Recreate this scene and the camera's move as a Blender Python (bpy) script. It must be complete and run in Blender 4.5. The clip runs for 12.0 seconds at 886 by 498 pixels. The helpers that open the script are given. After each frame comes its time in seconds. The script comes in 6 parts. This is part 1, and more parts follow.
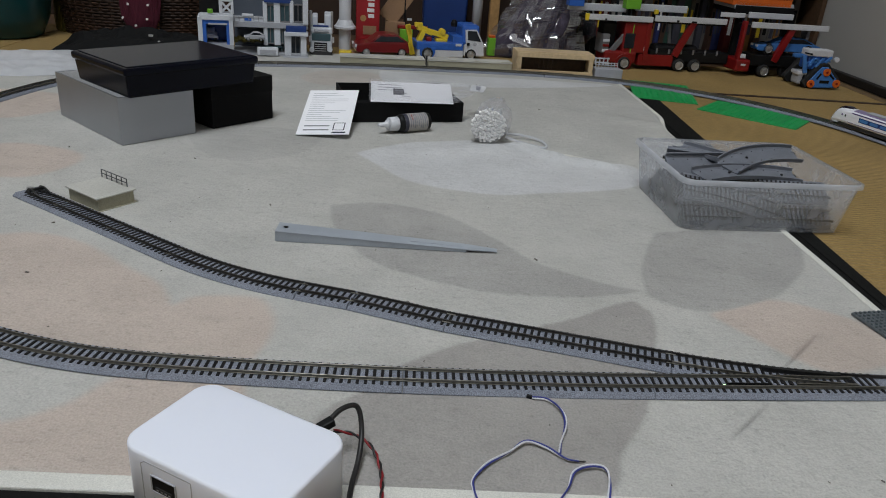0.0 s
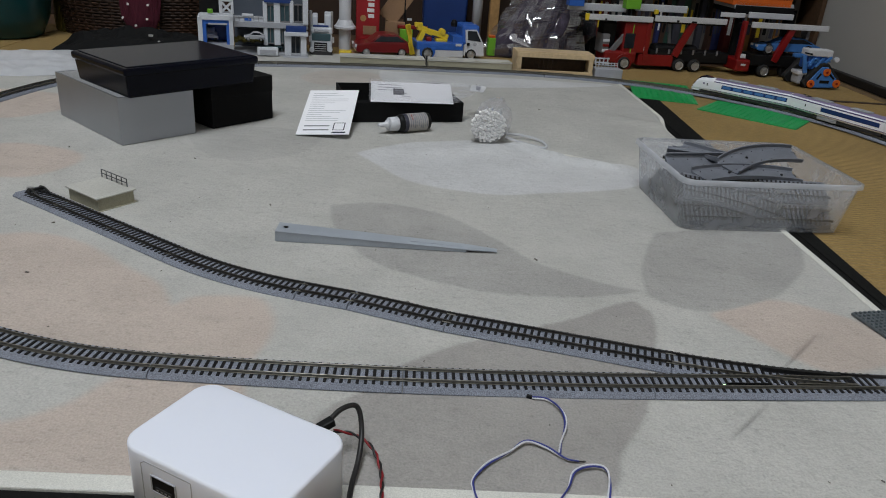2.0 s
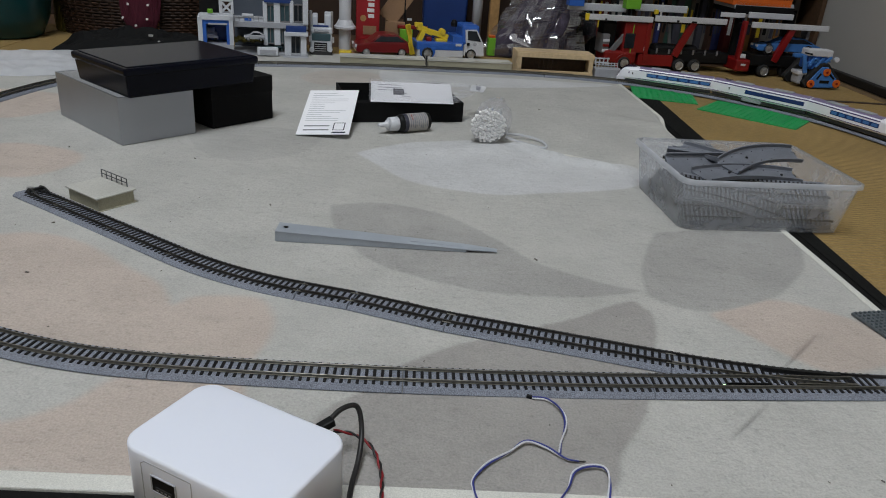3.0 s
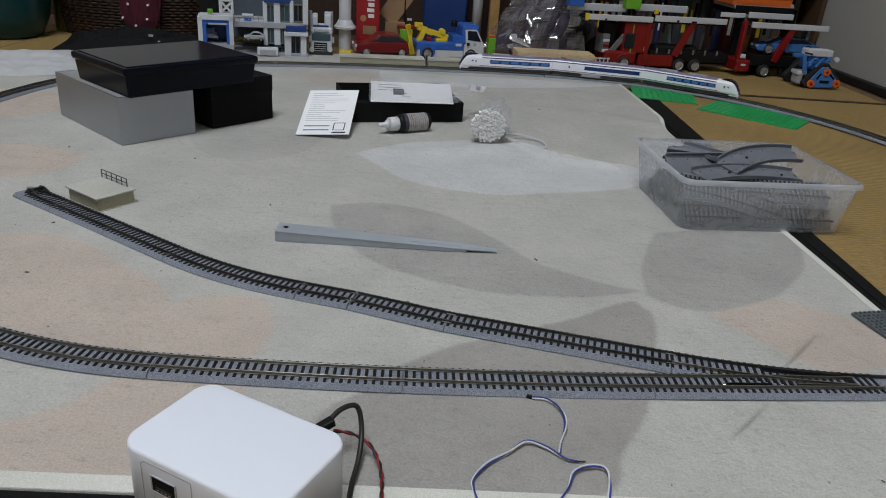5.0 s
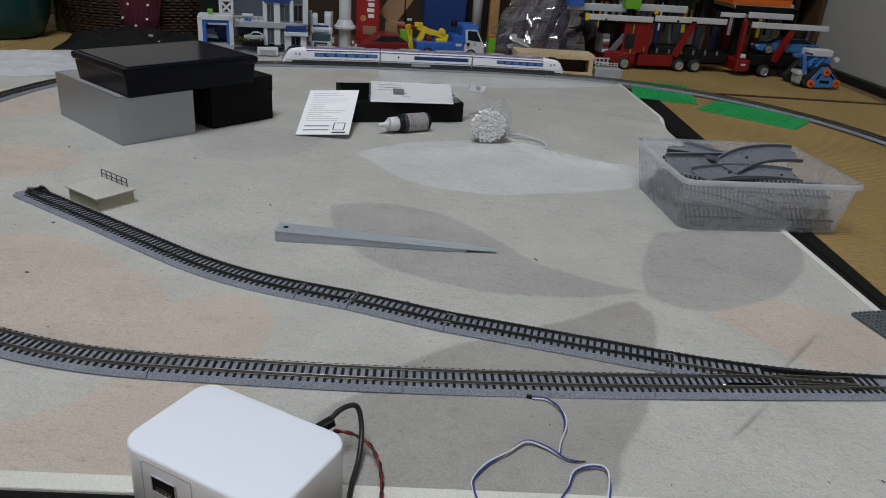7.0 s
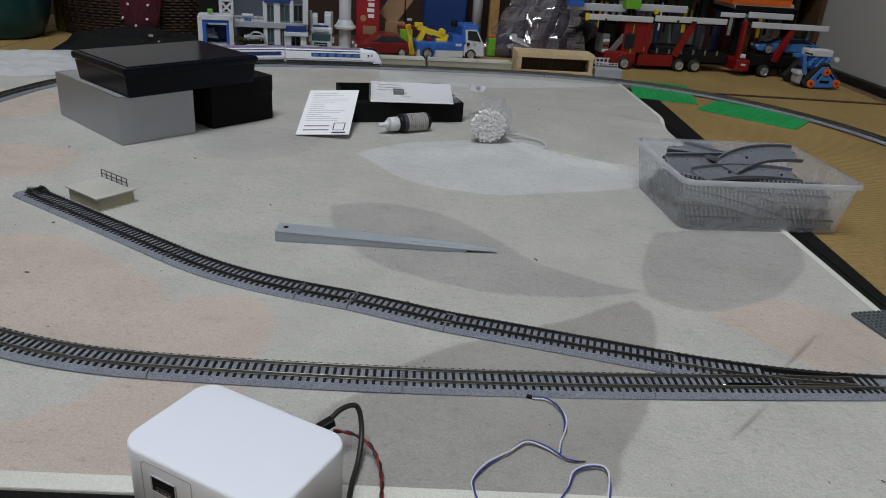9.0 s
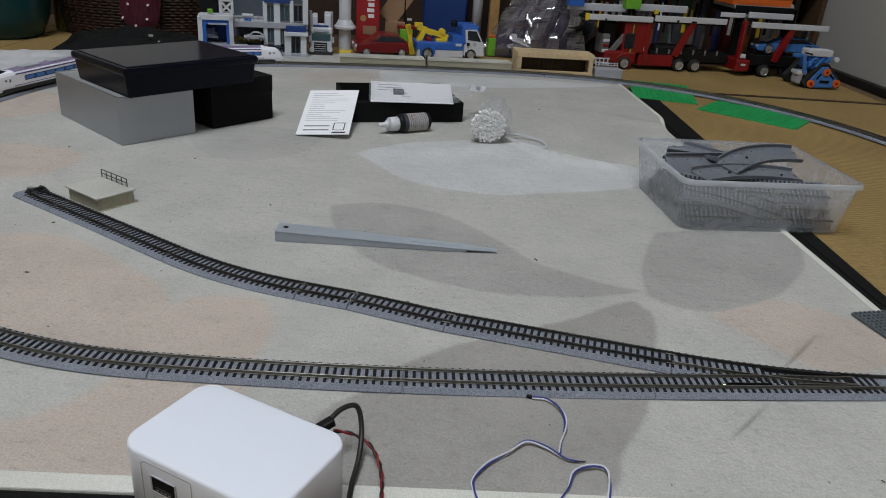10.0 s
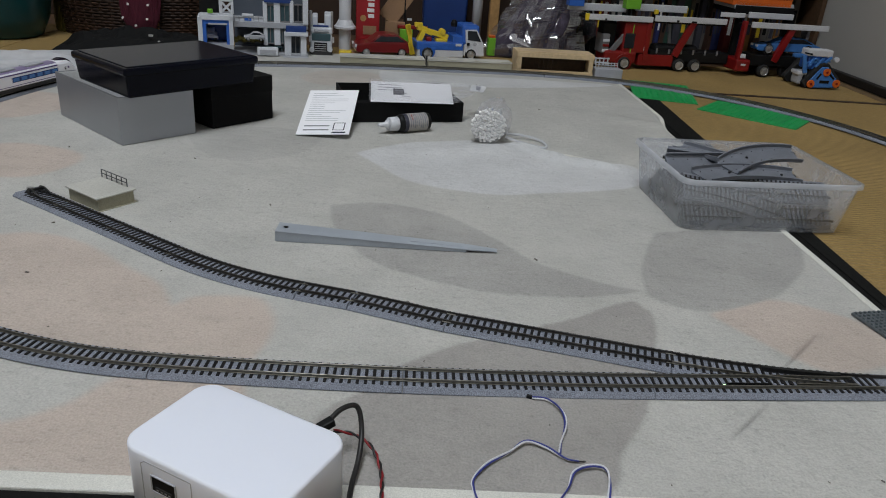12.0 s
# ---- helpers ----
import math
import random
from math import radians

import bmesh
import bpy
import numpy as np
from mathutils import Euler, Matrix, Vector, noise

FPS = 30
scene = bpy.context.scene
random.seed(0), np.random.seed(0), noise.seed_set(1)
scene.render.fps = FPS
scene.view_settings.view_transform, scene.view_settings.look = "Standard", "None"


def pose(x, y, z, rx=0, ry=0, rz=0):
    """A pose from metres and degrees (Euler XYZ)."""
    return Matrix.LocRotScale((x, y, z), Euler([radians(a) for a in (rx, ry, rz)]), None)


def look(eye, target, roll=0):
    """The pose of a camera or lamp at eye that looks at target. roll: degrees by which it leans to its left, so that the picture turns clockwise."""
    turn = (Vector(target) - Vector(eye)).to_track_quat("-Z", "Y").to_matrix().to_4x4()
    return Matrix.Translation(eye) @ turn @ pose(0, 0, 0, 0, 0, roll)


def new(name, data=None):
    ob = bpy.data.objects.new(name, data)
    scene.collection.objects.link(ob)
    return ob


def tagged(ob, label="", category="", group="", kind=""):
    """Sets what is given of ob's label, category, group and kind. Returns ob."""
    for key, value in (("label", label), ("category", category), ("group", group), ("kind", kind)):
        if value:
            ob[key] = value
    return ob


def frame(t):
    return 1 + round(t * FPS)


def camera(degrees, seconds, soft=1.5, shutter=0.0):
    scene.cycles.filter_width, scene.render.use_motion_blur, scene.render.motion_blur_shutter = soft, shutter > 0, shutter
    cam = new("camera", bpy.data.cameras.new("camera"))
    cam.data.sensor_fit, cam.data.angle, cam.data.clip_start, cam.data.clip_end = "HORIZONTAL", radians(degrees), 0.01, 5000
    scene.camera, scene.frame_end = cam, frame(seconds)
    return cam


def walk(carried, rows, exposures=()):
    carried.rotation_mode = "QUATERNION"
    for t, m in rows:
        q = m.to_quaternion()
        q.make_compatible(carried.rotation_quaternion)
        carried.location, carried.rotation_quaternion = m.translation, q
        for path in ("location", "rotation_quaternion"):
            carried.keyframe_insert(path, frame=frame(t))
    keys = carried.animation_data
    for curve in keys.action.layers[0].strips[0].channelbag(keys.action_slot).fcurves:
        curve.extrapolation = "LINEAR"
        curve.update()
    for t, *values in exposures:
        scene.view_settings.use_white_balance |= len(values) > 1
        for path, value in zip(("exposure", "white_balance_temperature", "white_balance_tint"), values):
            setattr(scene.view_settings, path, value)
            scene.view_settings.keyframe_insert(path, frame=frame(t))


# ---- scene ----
# All lengths below are millimetres unless said otherwise; MM turns them into metres.
MM = 0.001

# ---- camera: a small camera on a low stand, quite still ----
cam = camera(62.2, 12.0, soft=0.95, shutter=0.5)
TILT, LEAN = radians(24.3), 4.3
EYE = Vector((0, 0, 0.211))
VIEW = look(EYE, EYE + Vector((0, math.cos(TILT), -math.sin(TILT))), LEAN)
walk(cam, [(0.0, VIEW), (12.0, VIEW)], exposures=[(0.0, 0.0), (12.0, 0.0)])

# ---- light: one round ceiling lamp in a closed room ----
world = bpy.data.worlds.new("room_air")
scene.world = world
world.use_nodes = True
world.node_tree.nodes["Background"].inputs[0].default_value = (0.8, 0.9, 1.0, 1)
world.node_tree.nodes["Background"].inputs[1].default_value = 0.02
LAMP_AT = (-0.32, -0.15, 2.24)
lamp_data = bpy.data.lights.new("ceiling_glow", "AREA")
lamp_data.shape, lamp_data.size, lamp_data.energy, lamp_data.color = "DISK", 0.95, 30.8, (0.84, 0.915, 1.0)
lamp = new("ceiling_glow", lamp_data)
lamp.matrix_world = look(LAMP_AT, (LAMP_AT[0], LAMP_AT[1] + 0.001, 0))


# ---- materials ----
def mat(name, col, rough=0.5, metal=0.0, grain=900.0, vary=0.12, stain=14.0, blotch=0.12, bump=0.1, trans=0.0, ior=1.45, coat=0.0, emit=0.0, rand=0.0, spec=0.5, relief=None):
    """A surface with variation at two scales: fine grain and broad stains; sizes are per metre."""
    m = bpy.data.materials.new(name)
    m.use_nodes = True
    nt = m.node_tree
    b = nt.nodes["Principled BSDF"]
    co = nt.nodes.new("ShaderNodeTexCoord")
    n1, n2 = nt.nodes.new("ShaderNodeTexNoise"), nt.nodes.new("ShaderNodeTexNoise")
    n1.inputs["Scale"].default_value, n2.inputs["Scale"].default_value = grain, stain
    n1.inputs["Detail"].default_value, n2.inputs["Detail"].default_value = 3, 4
    for n in (n1, n2):
        nt.links.new(co.outputs["Object"], n.inputs["Vector"])
    r1, r2 = nt.nodes.new("ShaderNodeMapRange"), nt.nodes.new("ShaderNodeMapRange")
    for r, v in ((r1, vary), (r2, blotch)):
        r.inputs["From Min"].default_value, r.inputs["From Max"].default_value = 0.3, 0.7
        r.inputs["To Min"].default_value, r.inputs["To Max"].default_value = 1 - v, 1 + v
    nt.links.new(n1.outputs["Fac"], r1.inputs["Value"])
    nt.links.new(n2.outputs["Fac"], r2.inputs["Value"])
    mul = nt.nodes.new("ShaderNodeMath")
    mul.operation = "MULTIPLY"
    nt.links.new(r1.outputs[0], mul.inputs[0])
    nt.links.new(r2.outputs[0], mul.inputs[1])
    last = mul.outputs[0]
    if rand:
        oi, rr, m2 = nt.nodes.new("ShaderNodeObjectInfo"), nt.nodes.new("ShaderNodeMapRange"), nt.nodes.new("ShaderNodeMath")
        rr.inputs["To Min"].default_value, rr.inputs["To Max"].default_value = 1 - rand, 1 + rand
        m2.operation = "MULTIPLY"
        nt.links.new(oi.outputs["Random"], rr.inputs["Value"])
        nt.links.new(rr.outputs[0], m2.inputs[0])
        nt.links.new(last, m2.inputs[1])
        last = m2.outputs[0]
    mix = nt.nodes.new("ShaderNodeVectorMath")
    mix.operation = "SCALE"
    mix.inputs[0].default_value = col
    nt.links.new(last, mix.inputs["Scale"])
    nt.links.new(mix.outputs[0], b.inputs["Base Color"])
    b.inputs["Roughness"].default_value, b.inputs["Metallic"].default_value = rough, metal
    b.inputs["Specular IOR Level"].default_value = spec
    b.inputs["Transmission Weight"].default_value, b.inputs["IOR"].default_value = trans, ior
    b.inputs["Coat Weight"].default_value = coat
    if emit:
        b.inputs["Emission Color"].default_value = (*col, 1)
        b.inputs["Emission Strength"].default_value = emit
    if bump:
        bp = nt.nodes.new("ShaderNodeBump")
        bp.inputs["Strength"].default_value, bp.inputs["Distance"].default_value = bump, 0.0006
        nt.links.new(n1.outputs["Fac"], bp.inputs["Height"])
        nt.links.new(bp.outputs[0], b.inputs["Normal"])
        if relief:
            n3, b3 = nt.nodes.new("ShaderNodeTexNoise"), nt.nodes.new("ShaderNodeBump")
            n3.inputs["Scale"].default_value, n3.inputs["Detail"].default_value, n3.inputs["Roughness"].default_value = relief[0], 6, 0.65
            b3.inputs["Strength"].default_value, b3.inputs["Distance"].default_value = relief[1], 0.003
            nt.links.new(co.outputs["Object"], n3.inputs["Vector"])
            nt.links.new(n3.outputs["Fac"], b3.inputs["Height"])
            nt.links.new(b3.outputs[0], bp.inputs["Normal"])
    return m


PILE = dict(rough=0.95, grain=850, vary=0.10, stain=18, blotch=0.07, bump=0.5, spec=0.1, relief=(120, 0.7))
RUG = mat("rug_cream", (0.50, 0.48, 0.44), **PILE)
RUG_HEM = mat("rug_hem", (0.62, 0.61, 0.56), rough=0.9, grain=1500, bump=0.5)
BALLAST = mat("ballast_grey", (0.21, 0.225, 0.265), rough=0.85, grain=1600, vary=0.38, stain=40, blotch=0.08, bump=0.9, spec=0.25)
SPARE_GREY = mat("moulded_grey", (0.15, 0.16, 0.185), rough=0.5, grain=900, vary=0.12, stain=60, blotch=0.12, bump=0.2, spec=0.4)
SLEEPER = mat("sleeper_black", (0.010, 0.0095, 0.010), rough=0.6, grain=1500, rand=0.25, spec=0.3)
RAIL = mat("rail_nickel", (0.25, 0.235, 0.20), rough=0.33, metal=0.85, stain=30, blotch=0.15, bump=0)
# darker copy of the rail metal: the dark room it mirrors, put into the colour
RAIL_SHADED = mat("rail_shaded", (0.085, 0.08, 0.075), rough=0.5, metal=0.9, stain=30, blotch=0.3, bump=0)
BLACK_PLASTIC = mat("black_plastic", (0.008, 0.008, 0.0085), rough=0.45, spec=0.22)
BLACK_GLOSS = mat("black_gloss", (0.003, 0.0035, 0.008), rough=0.16, bump=0, spec=0.16)
BLACK_CARD = mat("black_card", (0.007, 0.007, 0.0072), rough=0.75, spec=0.15)
BLACK_METAL = mat("buffer_black", (0.01, 0.01, 0.01), rough=0.45)
SILVER_CARD = mat("silver_card", (0.385, 0.40, 0.43), rough=0.38, metal=0.85, grain=2500, vary=0.05, stain=10, blotch=0.05, bump=0.05)
WHITE_CARD = mat("white_card", (0.75, 0.75, 0.75), rough=0.8)
WHITE_PLASTIC = mat("white_plastic", (0.76, 0.785, 0.87), rough=0.33, grain=3000, vary=0.015, stain=8, blotch=0.02, bump=0.02)
_wp = WHITE_PLASTIC.node_tree.nodes["Principled BSDF"]
_wp.inputs["Subsurface Weight"].default_value, _wp.inputs["Subsurface Scale"].default_value = 0.35, 0.006
_wp.inputs["Subsurface Radius"].default_value = (1.0, 1.0, 1.0)
GREY_METAL = mat("rerailer_grey", (0.33, 0.36, 0.40), rough=0.42, grain=1500, vary=0.05, bump=0.1)
PAPER = mat("paper", (0.88, 0.88, 0.91), rough=0.85, vary=0.03, blotch=0.04, bump=0.05)
INK = mat("ink_grey", (0.22, 0.22, 0.25), rough=0.8)
PRINT_PALE = mat("print_pale", (0.50, 0.50, 0.53), rough=0.8)
INK_DARK = mat("ink_dark", (0.05, 0.05, 0.07), rough=0.8)
BEIGE = mat("station_beige", (0.36, 0.34, 0.25), rough=0.7, grain=900, vary=0.1)
BEIGE_TOP = mat("station_top", (0.47, 0.46, 0.42), rough=0.75, grain=900, vary=0.1)
GREEN = mat("plate_green", (0.014, 0.32, 0.085), rough=0.42, vary=0.06, blotch=0.06)
STUD_GREY = mat("plate_dark_grey", (0.10, 0.115, 0.125), rough=0.4)
LIGHT_GREY = mat("light_grey_plastic", (0.36, 0.37, 0.40), rough=0.5)
WOOD = mat("pale_wood", (0.56, 0.42, 0.25), rough=0.6, grain=200, vary=0.12)
RED = mat("toy_red", (0.20, 0.007, 0.007), rough=0.35, coat=0.1)
BOX_RED = mat("box_red", (0.30, 0.010, 0.014), rough=0.5)
MID_GREY = mat("mid_grey_plastic", (0.16, 0.155, 0.16), rough=0.5)
BASE_DARK = mat("baseboard_dark", (0.010, 0.008, 0.007), rough=0.6)
STRIP_WOOD = mat("strip_wood", (0.15, 0.095, 0.045), rough=0.6, grain=150, vary=0.15)
DARK_RED = mat("deep_red", (0.16, 0.008, 0.010), rough=0.3, coat=0.3)
BLUE = mat("toy_blue", (0.03, 0.12, 0.46), rough=0.3)
SKY_BLUE = mat("robot_blue", (0.05, 0.17, 0.45), rough=0.35)
NAVY = mat("bin_navy", (0.016, 0.045, 0.18), rough=0.4)
YELLOW = mat("toy_yellow", (0.72, 0.52, 0.03), rough=0.35)
ORANGE = mat("toy_orange", (0.62, 0.12, 0.015), rough=0.4)
LIME = mat("toy_lime", (0.16, 0.42, 0.03), rough=0.4)
WHITE_TOY = mat("toy_white", (0.60, 0.61, 0.64), rough=0.4)
DECK_WHITE = mat("deck_white", (0.55, 0.55, 0.57), rough=0.5)
# for the shop's back wall: a grey-blue glare is put into the colour
STREET_GREY = mat("street_grey", (0.09, 0.105, 0.13), rough=0.4)
STREET_WHITE = mat("street_white", (0.60, 0.62, 0.66), rough=0.4)
GLASS_DARK = mat("dark_glass", (0.012, 0.016, 0.022), rough=0.1, bump=0)
TYRE = mat("tyre_black", (0.012, 0.012, 0.012), rough=0.75)
CHROME = mat("wheel_silver", (0.5, 0.5, 0.5), rough=0.35, metal=0.8)
TEAL = mat("teal_plastic", (0.004, 0.045, 0.052), rough=0.3)
TEAL_GLASS = mat("teal_glass", (0.045, 0.085, 0.10), rough=0.25)
MAROON = mat("maroon_cloth", (0.07, 0.006, 0.018), rough=0.9, grain=1200, bump=0.6)
DOT = mat("white_dot", (0.75, 0.72, 0.70), rough=0.8)
WICKER = mat("wicker_brown", (0.030, 0.012, 0.005), rough=0.6, rand=0.3)
WICKER_LIGHT = mat("wicker_light", (0.20, 0.09, 0.03), rough=0.6, rand=0.2)
OLIVE = mat("olive_plastic", (0.075, 0.06, 0.006), rough=0.45)
SHELF_WOOD = mat("shelf_wood", (0.075, 0.04, 0.02), rough=0.6, grain=150, vary=0.2)
POST_WOOD = mat("post_wood", (0.42, 0.24, 0.09), rough=0.6, grain=150, vary=0.15)
WALL_PAINT = mat("wall_paint", (0.40, 0.385, 0.36), rough=0.9, grain=500, vary=0.05, stain=3, blotch=0.05, bump=0.3)
TRIM_DARK = mat("trim_dark", (0.035, 0.018, 0.010), rough=0.55)
# paler than the other walls, to bounce light onto faces turned to the camera
BOUNCE_PAINT = mat("bounce_wall_paint", (0.72, 0.72, 0.71), rough=0.9, grain=500, vary=0.05, stain=3, blotch=0.05, bump=0.3)
CEILING_WHITE = mat("ceiling_white", (0.62, 0.62, 0.60), rough=0.9)
BORDER = mat("mat_border_black", (0.010, 0.010, 0.0095), rough=0.9, grain=2500, vary=0.3, bump=0.4, spec=0.12)
CARTON = mat("carton_brown", (0.30, 0.18, 0.10), rough=0.8)
TRAIN_WHITE = mat("train_white", (0.86, 0.86, 0.92), rough=0.28, vary=0.01, blotch=0.01, bump=0)
TRAIN_ROOF = mat("train_roof", (0.22, 0.18, 0.30), rough=0.45, vary=0.03, blotch=0.03)
TRAIN_VIOLET = mat("train_violet", (0.09, 0.05, 0.20), rough=0.3)
TRAIN_GLASS = mat("train_glass", (0.015, 0.045, 0.17), rough=0.12, bump=0)
TRAIN_PANE = mat("train_pane", (0.07, 0.20, 0.50), rough=0.10, bump=0)
TRAIN_MASK = mat("train_mask", (0.012, 0.009, 0.022), rough=0.18, bump=0)
UNDER = mat("underframe_dark", (0.03, 0.03, 0.032), rough=0.6)
RED_WIRE = mat("wire_red", (0.22, 0.012, 0.016), rough=0.45)
BLACK_WIRE = mat("wire_black", (0.015, 0.014, 0.014), rough=0.45)
BLUE_WIRE = mat("wire_blue", (0.035, 0.045, 0.22), rough=0.45)
WHITE_WIRE = mat("wire_white", (0.62, 0.62, 0.66), rough=0.45)
COTTON = mat("cotton_white", (0.90, 0.89, 0.87), rough=0.9, grain=2500, bump=0.5)
LABEL_GREY = mat("bottle_label", (0.36, 0.34, 0.32), rough=0.45)
PURPLE_CLOTH = mat("purple_grey_cloth", (0.055, 0.045, 0.068), rough=0.85, grain=500, bump=0.5, vary=0.3, stain=40, blotch=0.4)
LAMP_GLOW = mat("lamp_glow", (1.0, 0.98, 0.95), emit=3.0, bump=0)


def straw_mat(name):
    """Woven rush: fine ribs along the mat, with broad faded areas."""
    m = mat(name, (0.30, 0.197, 0.07), rough=0.7, grain=700, vary=0.16, stain=7, blotch=0.14, bump=0.25)
    nt = m.node_tree
    b = nt.nodes["Principled BSDF"]
    co = nt.nodes.new("ShaderNodeTexCoord")
    w = nt.nodes.new("ShaderNodeTexWave")
    w.inputs["Scale"].default_value, w.inputs["Distortion"].default_value, w.inputs["Detail"].default_value = 62, 1.2, 2
    w.bands_direction = "Y"
    nt.links.new(co.outputs["Object"], w.inputs["Vector"])
    mp, n, r, v = nt.nodes.new("ShaderNodeMapping"), nt.nodes.new("ShaderNodeTexNoise"), nt.nodes.new("ShaderNodeMapRange"), nt.nodes.new("ShaderNodeVectorMath")
    mp.inputs["Scale"].default_value = (0.5, 1.0, 1.0)
    n.inputs["Scale"].default_value, n.inputs["Detail"].default_value, n.inputs["Roughness"].default_value = 330, 4, 0.75
    r.inputs["From Min"].default_value, r.inputs["From Max"].default_value = 0.35, 0.65
    r.inputs["To Min"].default_value, r.inputs["To Max"].default_value = 0.80, 1.18
    v.operation = "SCALE"
    nt.links.new(co.outputs["Object"], mp.inputs["Vector"])
    nt.links.new(mp.outputs[0], n.inputs["Vector"])
    nt.links.new(n.outputs["Fac"], r.inputs["Value"])
    nt.links.new(b.inputs["Base Color"].links[0].from_socket, v.inputs[0])
    nt.links.new(r.outputs[0], v.inputs["Scale"])
    nt.links.new(v.outputs[0], b.inputs["Base Color"])
    bp = nt.nodes.new("ShaderNodeBump")
    bp.inputs["Strength"].default_value, bp.inputs["Distance"].default_value = 0.7, 0.001
    nt.links.new(w.outputs["Fac"], bp.inputs["Height"])
    nt.links.new(bp.outputs[0], b.inputs["Normal"])
    return m


STRAW = straw_mat("tatami_straw")


def clear_film(name, tint, rough, veil, gloss=0.0):
    """Milky clear plastic: a thin veil of white over see-through sheet, with a share of mirror gloss."""
    m = bpy.data.materials.new(name)
    m.use_nodes = True
    nt = m.node_tree
    b = nt.nodes["Principled BSDF"]
    b.inputs["Base Color"].default_value = (*tint, 1)
    b.inputs["Roughness"].default_value = rough
    tr, mx = nt.nodes.new("ShaderNodeBsdfTransparent"), nt.nodes.new("ShaderNodeMixShader")
    co, n = nt.nodes.new("ShaderNodeTexCoord"), nt.nodes.new("ShaderNodeTexNoise")
    n.inputs["Scale"].default_value = 60
    r = nt.nodes.new("ShaderNodeMapRange")
    r.inputs["To Min"].default_value, r.inputs["To Max"].default_value = veil * 0.8, veil * 1.2
    nt.links.new(co.outputs["Object"], n.inputs["Vector"])
    nt.links.new(n.outputs["Fac"], r.inputs["Value"])
    nt.links.new(r.outputs[0], mx.inputs[0])
    nt.links.new(tr.outputs[0], mx.inputs[1])
    nt.links.new(b.outputs[0], mx.inputs[2])
    last = mx.outputs[0]
    if gloss:
        gl, m2 = nt.nodes.new("ShaderNodeBsdfGlossy"), nt.nodes.new("ShaderNodeMixShader")
        gl.inputs["Roughness"].default_value = rough
        m2.inputs[0].default_value = gloss
        nt.links.new(last, m2.inputs[1])
        nt.links.new(gl.outputs[0], m2.inputs[2])
        last = m2.outputs[0]
    nt.links.new(last, nt.nodes["Material Output"].inputs[0])
    return m


MILKY = clear_film("milky_plastic", (0.58, 0.60, 0.64), 0.35, 0.33)
MILKY_RIM = clear_film("milky_rim", (0.60, 0.62, 0.66), 0.3, 0.45)
CLEAR_BAG = clear_film("clear_bag", (0.80, 0.80, 0.84), 0.12, 0.11, 0.05)
CRINKLE_BAG = clear_film("crinkle_bag", (0.55, 0.53, 0.62), 0.09, 0.05, 0.16)
GLINT_FILM = clear_film("glint_film", (0.70, 0.70, 0.76), 0.16, 0.2, 0.26)
SWAB_FILM = clear_film("swab_film", (0.84, 0.84, 0.88), 0.12, 0.22, 0.12)
WHITE_SHEET = clear_film("white_sheet", (0.70, 0.71, 0.74), 0.5, 0.55)


# ---- mesh helpers ----
def part(name, bm, material, parent=None, label="", smooth=False):
    """Links a bmesh, given in millimetres, as one mesh object under a thing or a part."""
    bmesh.ops.scale(bm, vec=(MM, MM, MM), verts=bm.verts)
    me = bpy.data.meshes.new(name)
    bm.to_mesh(me)
    bm.free()
    if smooth:
        for p in me.polygons:
            p.use_smooth = True
    me.materials.append(material)
    ob = new(name, me)
    ob.parent = parent
    if label:
        ob["label"] = label
    return ob


def thing(name, label, category, x, y, z=0.0, rz=0.0, group="", kind="", rx=0.0, ry=0.0):
    ob = new(name)
    ob.empty_display_size = 0.01
    ob.matrix_basis = pose(x * MM, y * MM, z * MM, rx, ry, rz)
    return tagged(ob, label, category, group, kind)


def box(x0, y0, z0, x1, y1, z1, bev=0.0, seg=2, taper=0.0):
    """A block between two corners; taper draws the bottom in on all sides."""
    bm = bmesh.new()
    bmesh.ops.create_cube(bm, size=1)
    for v in bm.verts:
        t = taper if v.co.z < 0 else 0
        v.co = ((x0 + x1) / 2 + v.co.x * (x1 - x0 - 2 * t), (y0 + y1) / 2 + v.co.y * (y1 - y0 - 2 * t), (z0 + z1) / 2 + v.co.z * (z1 - z0))
    if bev:
        bmesh.ops.bevel(bm, geom=bm.edges[:], offset=bev, segments=seg, affect="EDGES", profile=0.5)
    return bm


def join(*bms):
    out = bmesh.new()
    for b in bms:
        me = bpy.data.meshes.new("tmp")
        b.to_mesh(me)
        b.free()
        out.from_mesh(me)
        bpy.data.meshes.remove(me)
    return out


def turned(bm, m):
    bmesh.ops.transform(bm, matrix=m, verts=bm.verts)
    return bm


def prism(pts, h, z=0.0, bev=0.0):
    """An outline in x, y raised by h."""
    bm = bmesh.new()
    f = bm.faces.new([bm.verts.new((x, y, z)) for x, y in pts])
    bmesh.ops.recalc_face_normals(bm, faces=[f])
    if f.normal.z < 0:
        f.normal_flip()
    r = bmesh.ops.extrude_face_region(bm, geom=[f])
    bmesh.ops.translate(bm, vec=(0, 0, h), verts=[v for v in r["geom"] if isinstance(v, bmesh.types.BMVert)])
    bmesh.ops.recalc_face_normals(bm, faces=bm.faces)
    if bev:
        bmesh.ops.bevel(bm, geom=bm.edges[:], offset=bev, segments=2, affect="EDGES", profile=0.5)
    return bm


